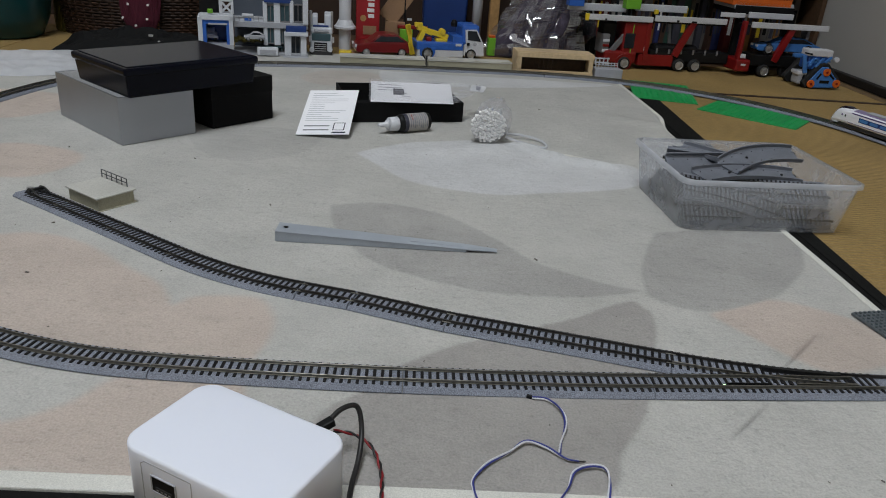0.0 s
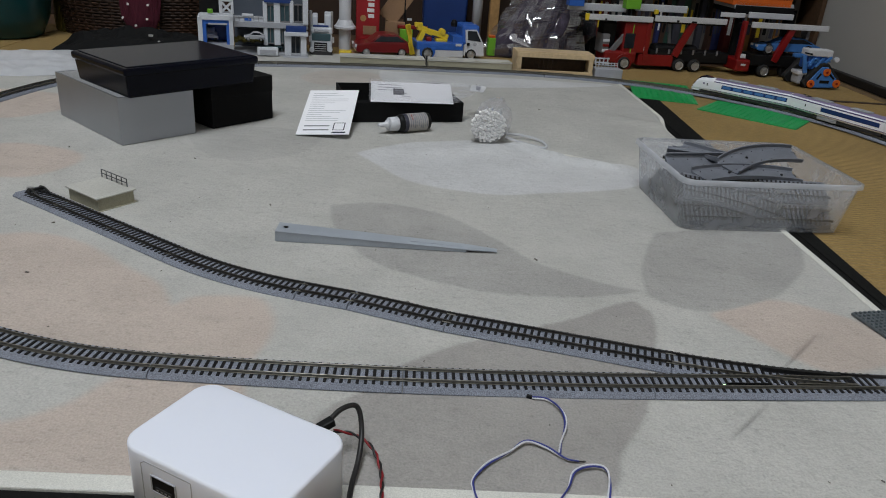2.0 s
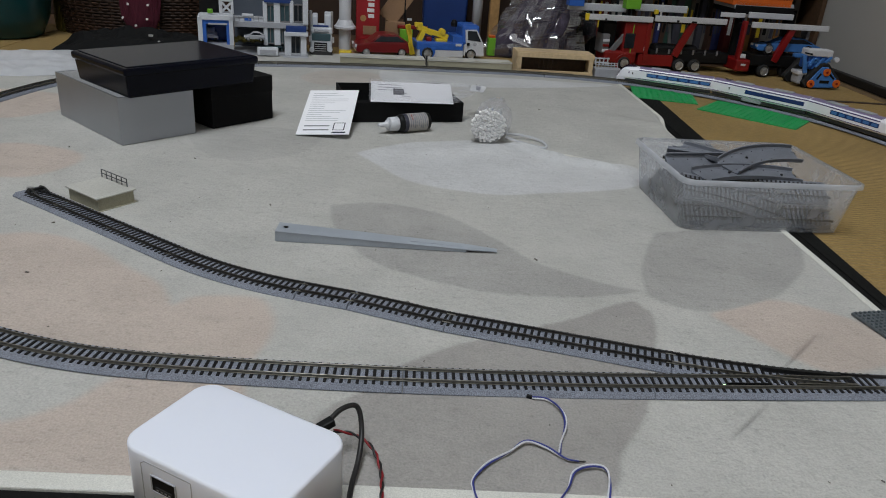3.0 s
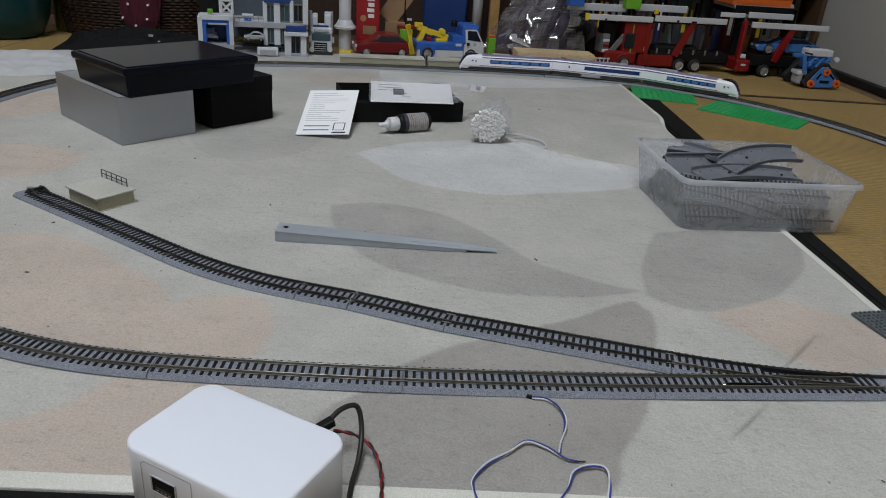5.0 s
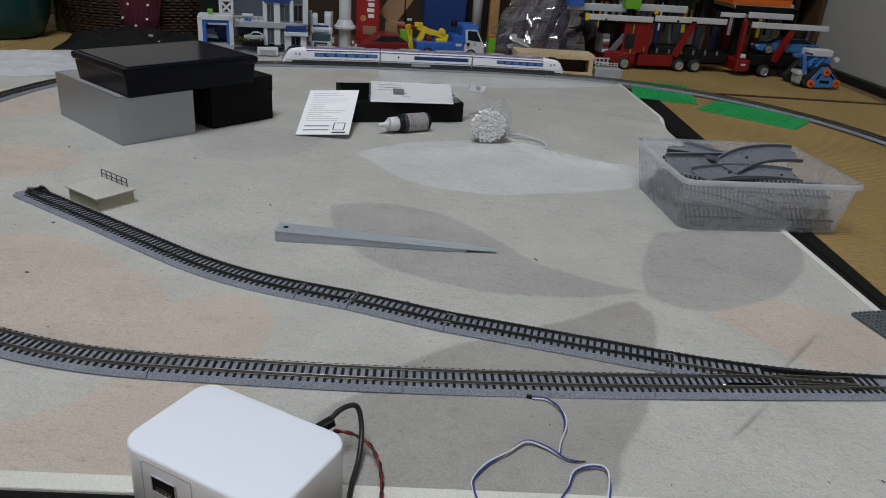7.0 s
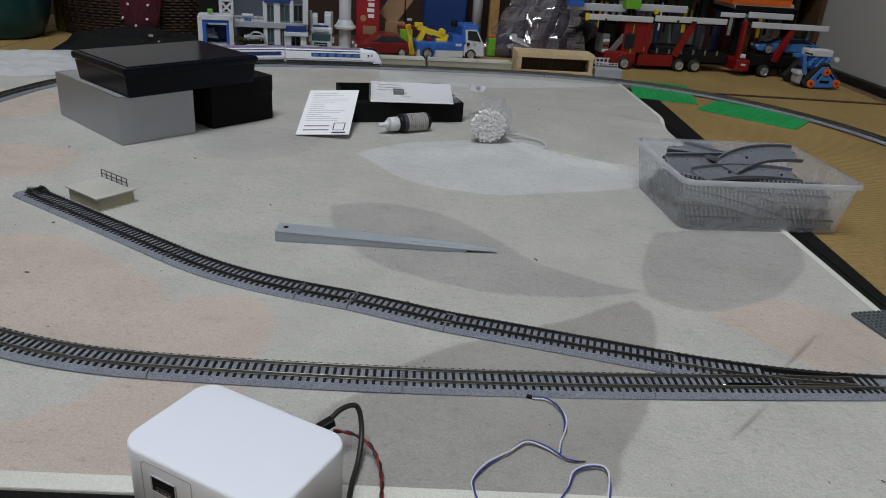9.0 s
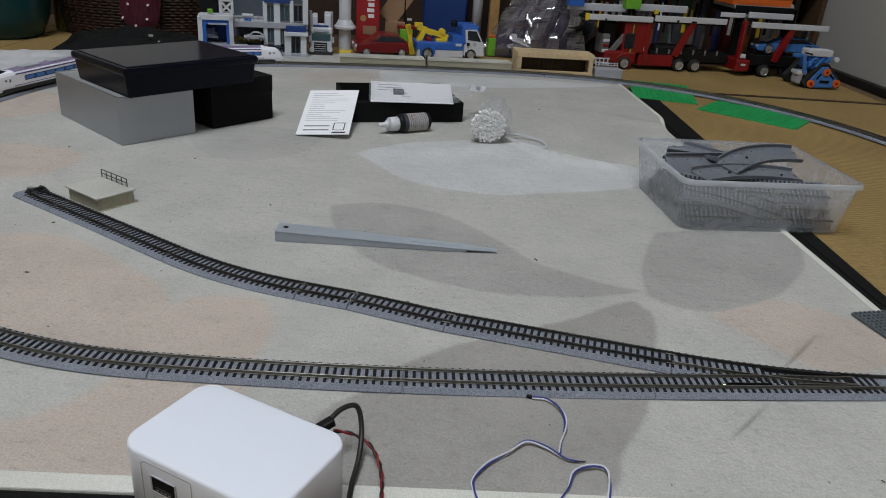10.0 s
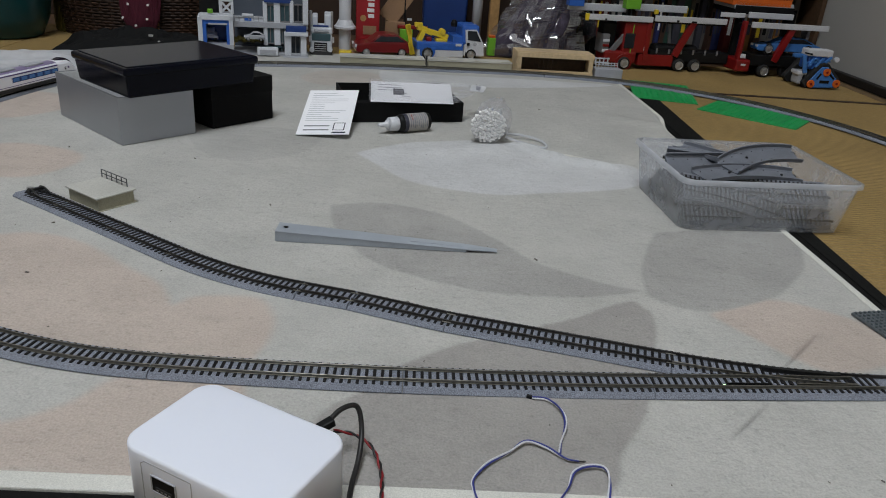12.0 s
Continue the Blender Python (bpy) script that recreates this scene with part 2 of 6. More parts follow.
def lathe(profile, n=32, cap=True):
    """A turned body round z from (radius, height) pairs."""
    bm = bmesh.new()
    rings = []
    for r, z in profile:
        rings.append([bm.verts.new((r * math.cos(2 * math.pi * i / n), r * math.sin(2 * math.pi * i / n), z)) for i in range(n)])
    for a, b in zip(rings, rings[1:]):
        for i in range(n):
            bm.faces.new((a[i], a[(i + 1) % n], b[(i + 1) % n], b[i]))
    if cap:
        bm.faces.new(rings[0][::-1])
        bm.faces.new(rings[-1])
    bmesh.ops.recalc_face_normals(bm, faces=bm.faces)
    return bm


def disc(r, h, axis="Y", n=24, bev=0.0):
    """A short cylinder with rounded rims, its axis along x, y or z, centred."""
    b = bev or min(r, h) * 0.15
    bm = lathe([(r - b, -h / 2), (r, -h / 2 + b), (r, h / 2 - b), (r - b, h / 2)], n)
    if axis == "Y":
        turned(bm, pose(0, 0, 0, 90))
    if axis == "X":
        turned(bm, pose(0, 0, 0, 0, 90))
    return bm


def curve_points(pts, n=8):
    """A smooth line through a few points."""
    ps = [Vector(p) for p in pts]
    ps = [ps[0] * 2 - ps[1]] + ps + [ps[-1] * 2 - ps[-2]]
    out = []
    for i in range(1, len(ps) - 2):
        a, b, c, d = ps[i - 1:i + 3]
        for k in range(n):
            t = k / n
            out.append(0.5 * (2 * b + (c - a) * t + (2 * a - 5 * b + 4 * c - d) * t * t + (3 * b - a - 3 * c + d) * t ** 3))
    return out + [ps[-2]]


def tube(pts, r, n=8):
    """A round cord along a line of points."""
    bm = bmesh.new()
    rings = []
    for i, p in enumerate(pts):
        d = (pts[min(i + 1, len(pts) - 1)] - pts[max(i - 1, 0)]).normalized()
        side = d.cross(Vector((0, 0, 1)))
        side = side.normalized() if side.length > 1e-4 else Vector((1, 0, 0))
        up = side.cross(d)
        rings.append([bm.verts.new(p + (side * math.cos(2 * math.pi * k / n) + up * math.sin(2 * math.pi * k / n)) * r) for k in range(n)])
    for a, b in zip(rings, rings[1:]):
        for k in range(n):
            bm.faces.new((a[k], a[(k + 1) % n], b[(k + 1) % n], b[k]))
    bm.faces.new(rings[0][::-1])
    bm.faces.new(rings[-1])
    bmesh.ops.recalc_face_normals(bm, faces=bm.faces)
    return bm


def sweep(line, profile, closed=True):
    """A cross-section of (offset to the left, height) pairs along a line of (x, y, heading)."""
    bm = bmesh.new()
    rings = []
    for x, y, th in line:
        rings.append([bm.verts.new((x - o * math.sin(th), y + o * math.cos(th), z)) for o, z in profile])
    n = len(profile)
    for a, b in zip(rings, rings[1:]):
        for k in range(n if closed else n - 1):
            bm.faces.new((a[k], a[(k + 1) % n], b[(k + 1) % n], b[k]))
    if closed:
        bm.faces.new(rings[0][::-1])
        bm.faces.new(rings[-1])
    bmesh.ops.recalc_face_normals(bm, faces=bm.faces)
    return bm


# ---- setting: the room, turned a little against the view ----
ROOM = 3.7


def room_xy(u, v):
    a = radians(ROOM)
    return u * math.cos(a) - v * math.sin(a), u * math.sin(a) + v * math.cos(a)


def setting(name, bm, material, label, rz=ROOM, x=0.0, y=0.0, z=0.0):
    ob = part(name, bm, material, None, label)
    ob.matrix_basis = pose(x * MM, y * MM, z * MM, 0, 0, rz)
    ob["kind"], ob["category"] = "structure", name.split("_")[0]
    return ob


FLOOR_Z = -2.0
setting("floor", box(-2100, -1500, FLOOR_Z - 40, 1000, 2000, FLOOR_Z - 8), SHELF_WOOD, "wooden boards under the straw mats")
# room walls: x = WALL_R, back, left and behind
WALL_R, BACK_V, LEFT_U, BEHIND_V = 764, 1500, -1900, -1400
setting("wall_east", box(WALL_R, BEHIND_V, FLOOR_Z - 40, WALL_R + 80, BACK_V + 80, 2400), WALL_PAINT, "plain off-white plastered room wall")
setting("wall_north", box(LEFT_U - 80, BACK_V, FLOOR_Z - 40, WALL_R, BACK_V + 80, 2400), WALL_PAINT, "plain off-white plastered room wall")
# added panel; its dark brown stands for the shade between the toys
setting("panelling", box(LEFT_U, BACK_V - 12, FLOOR_Z - 8, WALL_R - 0.5, BACK_V - 0.5, 165, 1), TRIM_DARK, "low dark brown panel added for the dark gaps between the toys")
# unseen tall panel, added to darken part of the reflection in the case lid
setting("panelling", box(-407, BACK_V - 30, FLOOR_Z - 8, WALL_R - 0.5, BACK_V - 12.5, 900, 1), TRIM_DARK, "tall unseen dark brown panel along the wall, mirrored in the case lid")
setting("wall_west", box(LEFT_U - 80, BEHIND_V, FLOOR_Z - 40, LEFT_U, BACK_V, 2400), WALL_PAINT, "plain off-white plastered room wall")
# unseen wall behind the camera, painted paler as a reflector
setting("wall_south", box(LEFT_U - 80, BEHIND_V - 80, FLOOR_Z - 40, WALL_R + 80, BEHIND_V, 2400), BOUNCE_PAINT, "plain off-white plastered room wall")
setting("ceiling", box(LEFT_U - 80, BEHIND_V - 80, 2400, WALL_R + 80, BACK_V + 80, 2460), CEILING_WHITE, "plain white room ceiling")
setting("baseboard", box(WALL_R - 14, BEHIND_V, FLOOR_Z, WALL_R - 0.5, BACK_V, 11, 1.5), BASE_DARK, "dark stained wooden baseboard along the wall")


def tatami(u0, v0, u1, v1, borders):
    t = thing("tatami_mat", "golden woven rush floor mat with black cloth border", "floor mat", *room_xy(u0, v0), FLOOR_Z, ROOM, "tatami mats on the floor", "structure")
    w, d = u1 - u0, v1 - v0
    part("straw_cover", box(1, 1, -8, w - 1, d - 1, 0, 1), STRAW, t)
    for b in borders:
        if b == "left":
            # the border narrows where the mats have shifted together
            part("cloth_border", prism([(0.5, 1), (6, 1), (9, d * 0.62), (36, d - 1), (0.5, d - 1)] if d > 1500 else [(0.5, 1), (30, 1), (30, d - 1), (0.5, d - 1)], 7.8, -7, 0.5), BORDER, t, "black cloth border")
        if b == "right":
            part("cloth_border", box(w - 30, 1, -7, w - 0.5, d - 1, 0.8, 0.6), BORDER, t, "black cloth border")
        if b == "front":
            part("cloth_border", box(0.5, 0.5, -7, w - 30, 34, 0.8, 0.6), BORDER, t, "black cloth border")
    return t


SEAM_U, SEAM_V = 318, 1076
tatami(SEAM_U, SEAM_V - 1800, WALL_R - 36, SEAM_V, ["left"])
TAT_V = 1330
tatami(SEAM_U, SEAM_V + 8, WALL_R - 36, TAT_V, [])
tatami(SEAM_U - 900, SEAM_V - 880, SEAM_U, SEAM_V + 8, ["right", "front"])
tatami(SEAM_U - 900, SEAM_V + 8, SEAM_U, TAT_V - 50, ["right"])
tatami(SEAM_U - 1800, SEAM_V - 880, SEAM_U - 900, TAT_V, ["front"])
tatami(SEAM_U - 900, SEAM_V - 1780, SEAM_U, SEAM_V - 880, ["right"])
tatami(SEAM_U - 1800, SEAM_V - 1780, SEAM_U - 900, SEAM_V - 880, ["right"])
# unseen mats behind the camera, added to bounce more light forward
tatami(SEAM_U - 1800, -1390, SEAM_U - 900, SEAM_V - 1780, ["right"])
tatami(SEAM_U - 900, -1390, SEAM_U, SEAM_V - 1780, ["right"])
tatami(SEAM_U, -1390, WALL_R - 36, SEAM_V - 1800, ["left"])
setting("trim", box(SEAM_U, SEAM_V - 1, FLOOR_Z - 7, WALL_R - 36, SEAM_V + 9, FLOOR_Z + 0.6, 0.5), TRIM_DARK, "narrow dark brown strip between the floor mats")

setting("trim", box(WALL_R - 35.5, BEHIND_V, FLOOR_Z - 8, WALL_R - 14.5, TAT_V, FLOOR_Z - 0.4, 0.5), STRIP_WOOD, "worn wooden floor strip along the wall")
fixture = thing("ceiling_lamp", "round white ceiling lamp with a glowing diffuser", "lamp", LAMP_AT[0] * 1000, LAMP_AT[1] * 1000, 2290)
part("lamp_base", lathe([(200, 60), (210, 100), (210, 109)], 48), WHITE_TOY, fixture)
part("diffuser", lathe([(490, 0), (500, 15), (490, 45), (200, 59)], 48), LAMP_GLOW, fixture, "glowing milky diffuser", True)

# ---- the rug with its pastel shapes ----
rug = thing("rug", "cream short-pile rug with pastel leaf shapes, slightly rumpled", "rug", 0, 0, 0, 0)


RUG_FRONT_RIGHT = (292.0, 244.3)
RUG_EDGE = 94.2  # heading of the side edge
RUG_FRONT = 2.65  # heading of the front edge


def rug_place(u, v):
    """u along the front edge (negative to the left), v along the side edge."""
    a, b = radians(RUG_FRONT), radians(RUG_EDGE)
    return RUG_FRONT_RIGHT[0] + u * math.cos(a) + v * math.cos(b), RUG_FRONT_RIGHT[1] + u * math.sin(a) + v * math.sin(b)


CREAM, PINK, GREY, WHITE = (0.475, 0.465, 0.435), (0.505, 0.432, 0.378), (0.375, 0.365, 0.345), (0.565, 0.565, 0.565)
# woven shapes: ovals as colour, middle, half axes and turn; leaves as colour and outline
OVALS = [(PINK, -372, 585, 58, 46, 0), (PINK, -480, 760, 70, 60, 0), ((0.485, 0.445, 0.405), -150, 1010, 60, 55, 0)]
PINK_WIDE = [(-340, 424), (-294, 440), (-274, 444), (-243, 439), (-206, 415), (-174, 391), (-161, 374), (-151, 362), (-141, 374), (-122, 380), (-103, 377),
             (-93, 360), (-89, 339), (-91, 317), (-102, 303), (-158, 303), (-188, 307), (-264, 315)]
PINK_FRONT = [(-215, 243), (-186, 254), (-171, 263), (-161, 271), (-152, 289), (-140, 300), (-98, 308), (-88, 283), (-76, 231), (-146, 224), (-202, 222)]
PINK_SIDE = [(170, 399), (184, 414), (212, 425), (243, 417), (264, 405), (272, 389), (261, 360), (224, 344), (200, 358), (183, 378)]
GREY_LONG = [(-92, 535), (-75, 542), (-40, 546), (5, 528), (41, 486), (68, 453), (104, 433), (132, 425), (100, 413), (64, 407), (25, 411), (-15, 421), (-50, 445), (-76, 484)]
GREY_ROUND = [(163, 528), (148, 495), (134, 438), (134, 416), (159, 405), (195, 416), (237, 451), (266, 497), (272, 540), (233, 556)]
GREY_FRONT = [(-31, 295), (-20, 317), (-3, 332), (24, 351), (61, 371), (101, 398), (121, 411), (127, 402), (130, 392), (118, 341), (105, 299), (87, 263), (71, 234), (-11, 225), (-48, 227), (-52, 271)]
WHITE_LEAF = [(-89, 677), (-55, 715), (-11, 737), (42, 751), (95, 740), (137, 706), (176, 702), (190, 665), (156, 627), (102, 607), (28, 588), (-36, 609)]
# GREY_FRONT is browner than GREY, and darkened for the shade at the front
LEAVES = [(PINK, PINK_WIDE), (PINK, PINK_FRONT), (PINK, PINK_SIDE), (WHITE, WHITE_LEAF), (GREY, GREY_LONG), (GREY, GREY_ROUND), ((0.345, 0.328, 0.308), GREY_FRONT),
          (WHITE, [(-112, 1085), (-88, 1000), (40, 1020), (157, 1062), (232, 1108), (60, 1095)]),
          ((0.435, 0.425, 0.40), [(-258, 690), (-225, 640), (-189, 625), (-150, 650), (-131, 694), (-139, 734), (-200, 740)])]


def edge_push(u, v):
    """How far the rug is pushed to the side where it is rumpled near its far half; fades away from the side edge."""
    k = np.clip((v - 600) / 85, 0, 1)
    return 16.0 * k * k * (3 - 2 * k) * np.clip(1 + u / 300, 0, 1)


def smooth_outline(pts):
    return [(p.x, p.y) for p in curve_points([(x, y, 0) for x, y in pts + pts[:1]], 4)[:-1]]


def inside_depth(px, py, poly):
    """Signed distance to an outline, positive inside."""
    best = np.full(px.shape, 1e9)
    odd = np.zeros(px.shape, bool)
    for (x0, y0), (x1, y1) in zip(poly, poly[1:] + poly[:1]):
        dx, dy = x1 - x0, y1 - y0
        t = np.clip(((px - x0) * dx + (py - y0) * dy) / (dx * dx + dy * dy + 1e-9), 0, 1)
        best = np.minimum(best, np.hypot(px - x0 - t * dx, py - y0 - t * dy))
        cross = ((y0 > py) != (y1 > py)) & (px < (x1 - x0) * (py - y0) / (y1 - y0 + 1e-9) + x0)
        odd ^= cross
    return np.where(odd, best, -best)


def fold(px, py, x0, y0, x1, y1, high, wide):
    """A soft ridge (or a crease, when negative) along a line."""
    dx, dy = x1 - x0, y1 - y0
    t = np.clip(((px - x0) * dx + (py - y0) * dy) / (dx * dx + dy * dy), 0, 1)
    d = np.hypot(px - x0 - t * dx, py - y0 - t * dy)
    return high * np.exp(-(d / wide) ** 2) * np.sin(np.pi * np.clip(t, 0.06, 0.94)) ** 0.5


CREASES = [(189, 343, 226, 385), (141, 280, 168, 309)]


def rug_cloth():
    nu, nv = 600, 580
    u = np.linspace(RUG_LEFT, 0, nu)
    v = np.linspace(0, RUG_DEEP, nv)
    U, V = np.meshgrid(u, v)
    a, b = radians(RUG_FRONT), radians(RUG_EDGE)
    X = RUG_FRONT_RIGHT[0] + U * math.cos(a) + V * math.cos(b) + edge_push(U, V)
    Y = RUG_FRONT_RIGHT[1] + U * math.sin(a) + V * math.sin(b)
    Z = 0.35 * np.sin(X / 37 + Y / 91) * np.sin(Y / 53 - X / 120) - 0.3
    Z += fold(X, Y, 66, 742, 114, 692, 7.0, 5) + fold(X, Y, 100, 702, 170, 684, 6.0, 6) + fold(X, Y, 88, 735, 150, 710, -3.0, 8) + fold(X, Y, -40, 690, 90, 742, 2.5, 14)
    Z += sum(fold(X, Y, *c, -1.3, 1.2) for c in CREASES) + fold(X, Y, -200, 930, 60, 985, 2.0, 22)
    Z += fold(X, Y, 250, 880, 262, 760, 4.0, 14) + fold(X, Y, 190, 905, 262, 855, 3.0, 16)
    wob = 2.0 * np.sin(X / 11 + Y / 17) + 1.6 * np.sin(X / 23 - Y / 13)
    col = np.empty(X.shape + (3,))
    col[:] = CREAM
    shapes = [(c, (1 - np.hypot(((X - x) * math.cos(radians(w)) + (Y - y) * math.sin(radians(w))) / p, (-(X - x) * math.sin(radians(w)) + (Y - y) * math.cos(radians(w))) / q)) * min(p, q)) for c, x, y, p, q, w in OVALS]
    shapes += [(c, inside_depth(X, Y, smooth_outline(o))) for c, o in LEAVES]
    for c, d in shapes:
        soft = 4.0 if c is not PINK else 7.0
        k = np.clip((d + wob * (0.4 if c is not PINK else 0.7)) / soft + 0.5, 0, 1)[..., None]
        k = k * k * (3 - 2 * k)
        col = col * (1 - k) + np.array(c) * k
    for x0, y0, x1, y1 in CREASES:
        col = col * (1 - fold(X, Y, x0, y0, x1, y1, 0.38, 1.1))[..., None]  # shade of the creases, put into the yarn colour
    me = bpy.data.meshes.new("pile_cloth")
    n, m = X.shape
    verts = np.stack([X, Y, Z], -1).reshape(-1, 3) * MM
    i = np.arange((n - 1) * (m - 1))
    o = (i // (m - 1)) * m + i % (m - 1)
    faces = np.stack([o, o + 1, o + m + 1, o + m], -1)
    me.from_pydata(verts.tolist(), [], faces.tolist())
    at = me.color_attributes.new("weave", "FLOAT_COLOR", "POINT")
    at.data.foreach_set("color", np.concatenate([col.reshape(-1, 3), np.ones((n * m, 1))], 1).ravel())
    me.polygons.foreach_set("use_smooth", np.ones(len(faces), bool))
    me.materials.append(RUG)
    ob = new("woven_top", me)
    ob.parent = rug
    return ob


RUG_DEEP, RUG_LEFT = 974.0, -805.0


def woven_colour(m):
    """Takes the yarn's colour from the weave and keeps the material's grain over it."""
    nt = m.node_tree
    at = nt.nodes.new("ShaderNodeAttribute")
    at.attribute_name = "weave"
    co = nt.nodes.new("ShaderNodeTexCoord")
    scale = [n for n in nt.nodes if n.type == "VECT_MATH"][0]
    last = at.outputs["Color"]
    # matted tufts and pits, in two sizes, their shade put into the colour
    for size, lo, hi, depth, seed in ((230, 0.56, 0.72, 0.80, 0.0), (75, 0.52, 0.75, 0.90, 7.0), (9, 0.35, 0.7, 0.93, 3.0)):
        mp, n, r, v = nt.nodes.new("ShaderNodeMapping"), nt.nodes.new("ShaderNodeTexNoise"), nt.nodes.new("ShaderNodeMapRange"), nt.nodes.new("ShaderNodeVectorMath")
        mp.inputs["Location"].default_value, mp.inputs["Scale"].default_value = (seed, seed, 0), (0.6, 1.0, 1.0)
        n.inputs["Scale"].default_value, n.inputs["Detail"].default_value, n.inputs["Roughness"].default_value = size, 5, 0.7
        r.inputs["From Min"].default_value, r.inputs["From Max"].default_value = lo, hi
        r.inputs["To Min"].default_value, r.inputs["To Max"].default_value = 1.0, depth
        v.operation = "SCALE"
        nt.links.new(co.outputs["Object"], mp.inputs["Vector"])
        nt.links.new(mp.outputs[0], n.inputs["Vector"])
        nt.links.new(n.outputs["Fac"], r.inputs["Value"])
        nt.links.new(last, v.inputs[0])
        nt.links.new(r.outputs[0], v.inputs["Scale"])
        last = v.outputs[0]
    nt.links.new(last, scale.inputs[0])


woven_colour(RUG)
rug_cloth()
p4 = [rug_place(RUG_LEFT, 0.5), rug_place(-3, 0.5), rug_place(-3, RUG_DEEP), rug_place(RUG_LEFT, RUG_DEEP)]
part("backing", prism(p4, 0.08, -1.97), RUG_HEM, rug)


def hem(u0, v0, u1, v1):
    p = [rug_place(u0, v0), rug_place(u1, v0), rug_place(u1, v1), rug_place(u0, v1)]
    part("hem", prism(p, 2.4, -1.9, 0.7), RUG_HEM, rug, "pale bound hem")


hem(RUG_LEFT, -9, 5, 0.3)
side = [rug_place(2.2, v) for v in np.linspace(0.5, RUG_DEEP, 60)]
side = [(x + float(edge_push(0, v)), y, radians(RUG_EDGE)) for (x, y), v in zip(side, np.linspace(0.5, RUG_DEEP, 60))]
part("hem", sweep(side, [(-2.6, -1.9), (-2.6, 0.2), (-1.8, 0.6), (1.8, 0.6), (2.6, 0.2), (2.6, -1.9)]), RUG_HEM, rug, "pale bound hem")

lint = thing("rug_lint", "scattered dark crumbs and lint on the rug", "lint", 0, 0, 0, 0, "", "stuff")
rng = random.Random(21)
crumbs = []
for k in range(110):
    u, v = -rng.random() ** 0.8 * 720, rng.random() ** 1.6 * 800 + 4
    x, y = rug_place(u, v)
    r = rng.choice([0.25, 0.3, 0.3, 0.4, 0.7])
    crumbs.append(turned(box(-r * rng.uniform(1, 2.4), -r * 0.7, 0, r * rng.uniform(1, 2.4), r * 0.7, r * 0.8), pose(x, y, 0.05, 0, 0, rng.uniform(0, 180))))
part("crumbs", join(*crumbs), mat("lint_brown", (0.13, 0.115, 0.10), rough=0.9), lint)["kind"] = "stuff"


# ---- track ----
GAUGE_HALF, BED_HALF, BED_TOP, BED_H, RAIL_TOP = 4.75, 11.0, 8.6, 2.65, 4.8
PITCH = 3.9


def arc_line(x, y, th, length, radius=0.0, step=6.0):
    """Points (x, y, heading) along a straight (radius 0) or a bend; a positive radius bends to the left. Angles in radians."""
    n = max(2, int(length / step) + 1)
    out = []
    for i in range(n + 1):
        s = length * i / n
        if radius:
            k = s / radius
            out.append((x + radius * (math.sin(th + k) - math.sin(th)), y - radius * (math.cos(th + k) - math.cos(th)), th + k))
        else:
            out.append((x + s * math.cos(th), y + s * math.sin(th), th))
    return out


def at_length(length, radius, s):
    return arc_line(0, 0, 0, s, radius, 1e9)[-1] if s > 0 else (0, 0, 0)


def rail_profile(o):
    return [(o - 0.5, BED_H + 0.38), (o - 0.5, BED_H + 0.5), (o - 0.14, BED_H + 0.6), (o - 0.14, RAIL_TOP - 0.4), (o - 0.28, RAIL_TOP - 0.3), (o - 0.28, RAIL_TOP - 0.06), (o - 0.2, RAIL_TOP),
            (o + 0.2, RAIL_TOP), (o + 0.28, RAIL_TOP - 0.06), (o + 0.28, RAIL_TOP - 0.3), (o + 0.14, RAIL_TOP - 0.4), (o + 0.14, BED_H + 0.6), (o + 0.5, BED_H + 0.5), (o + 0.5, BED_H + 0.38)]


SLEEPER_MESH = {}


def sleeper_mesh(half):
    if half not in SLEEPER_MESH:
        bm = box(-0.78, -half, BED_H - 1.0, 0.78, half, BED_H + 0.5, 0.12, 1)
        bmesh.ops.scale(bm, vec=(MM, MM, MM), verts=bm.verts)
        me = bpy.data.meshes.new("sleeper")
        bm.to_mesh(me)
        bm.free()
        me.materials.append(SLEEPER)
        SLEEPER_MESH[half] = me
    return SLEEPER_MESH[half]


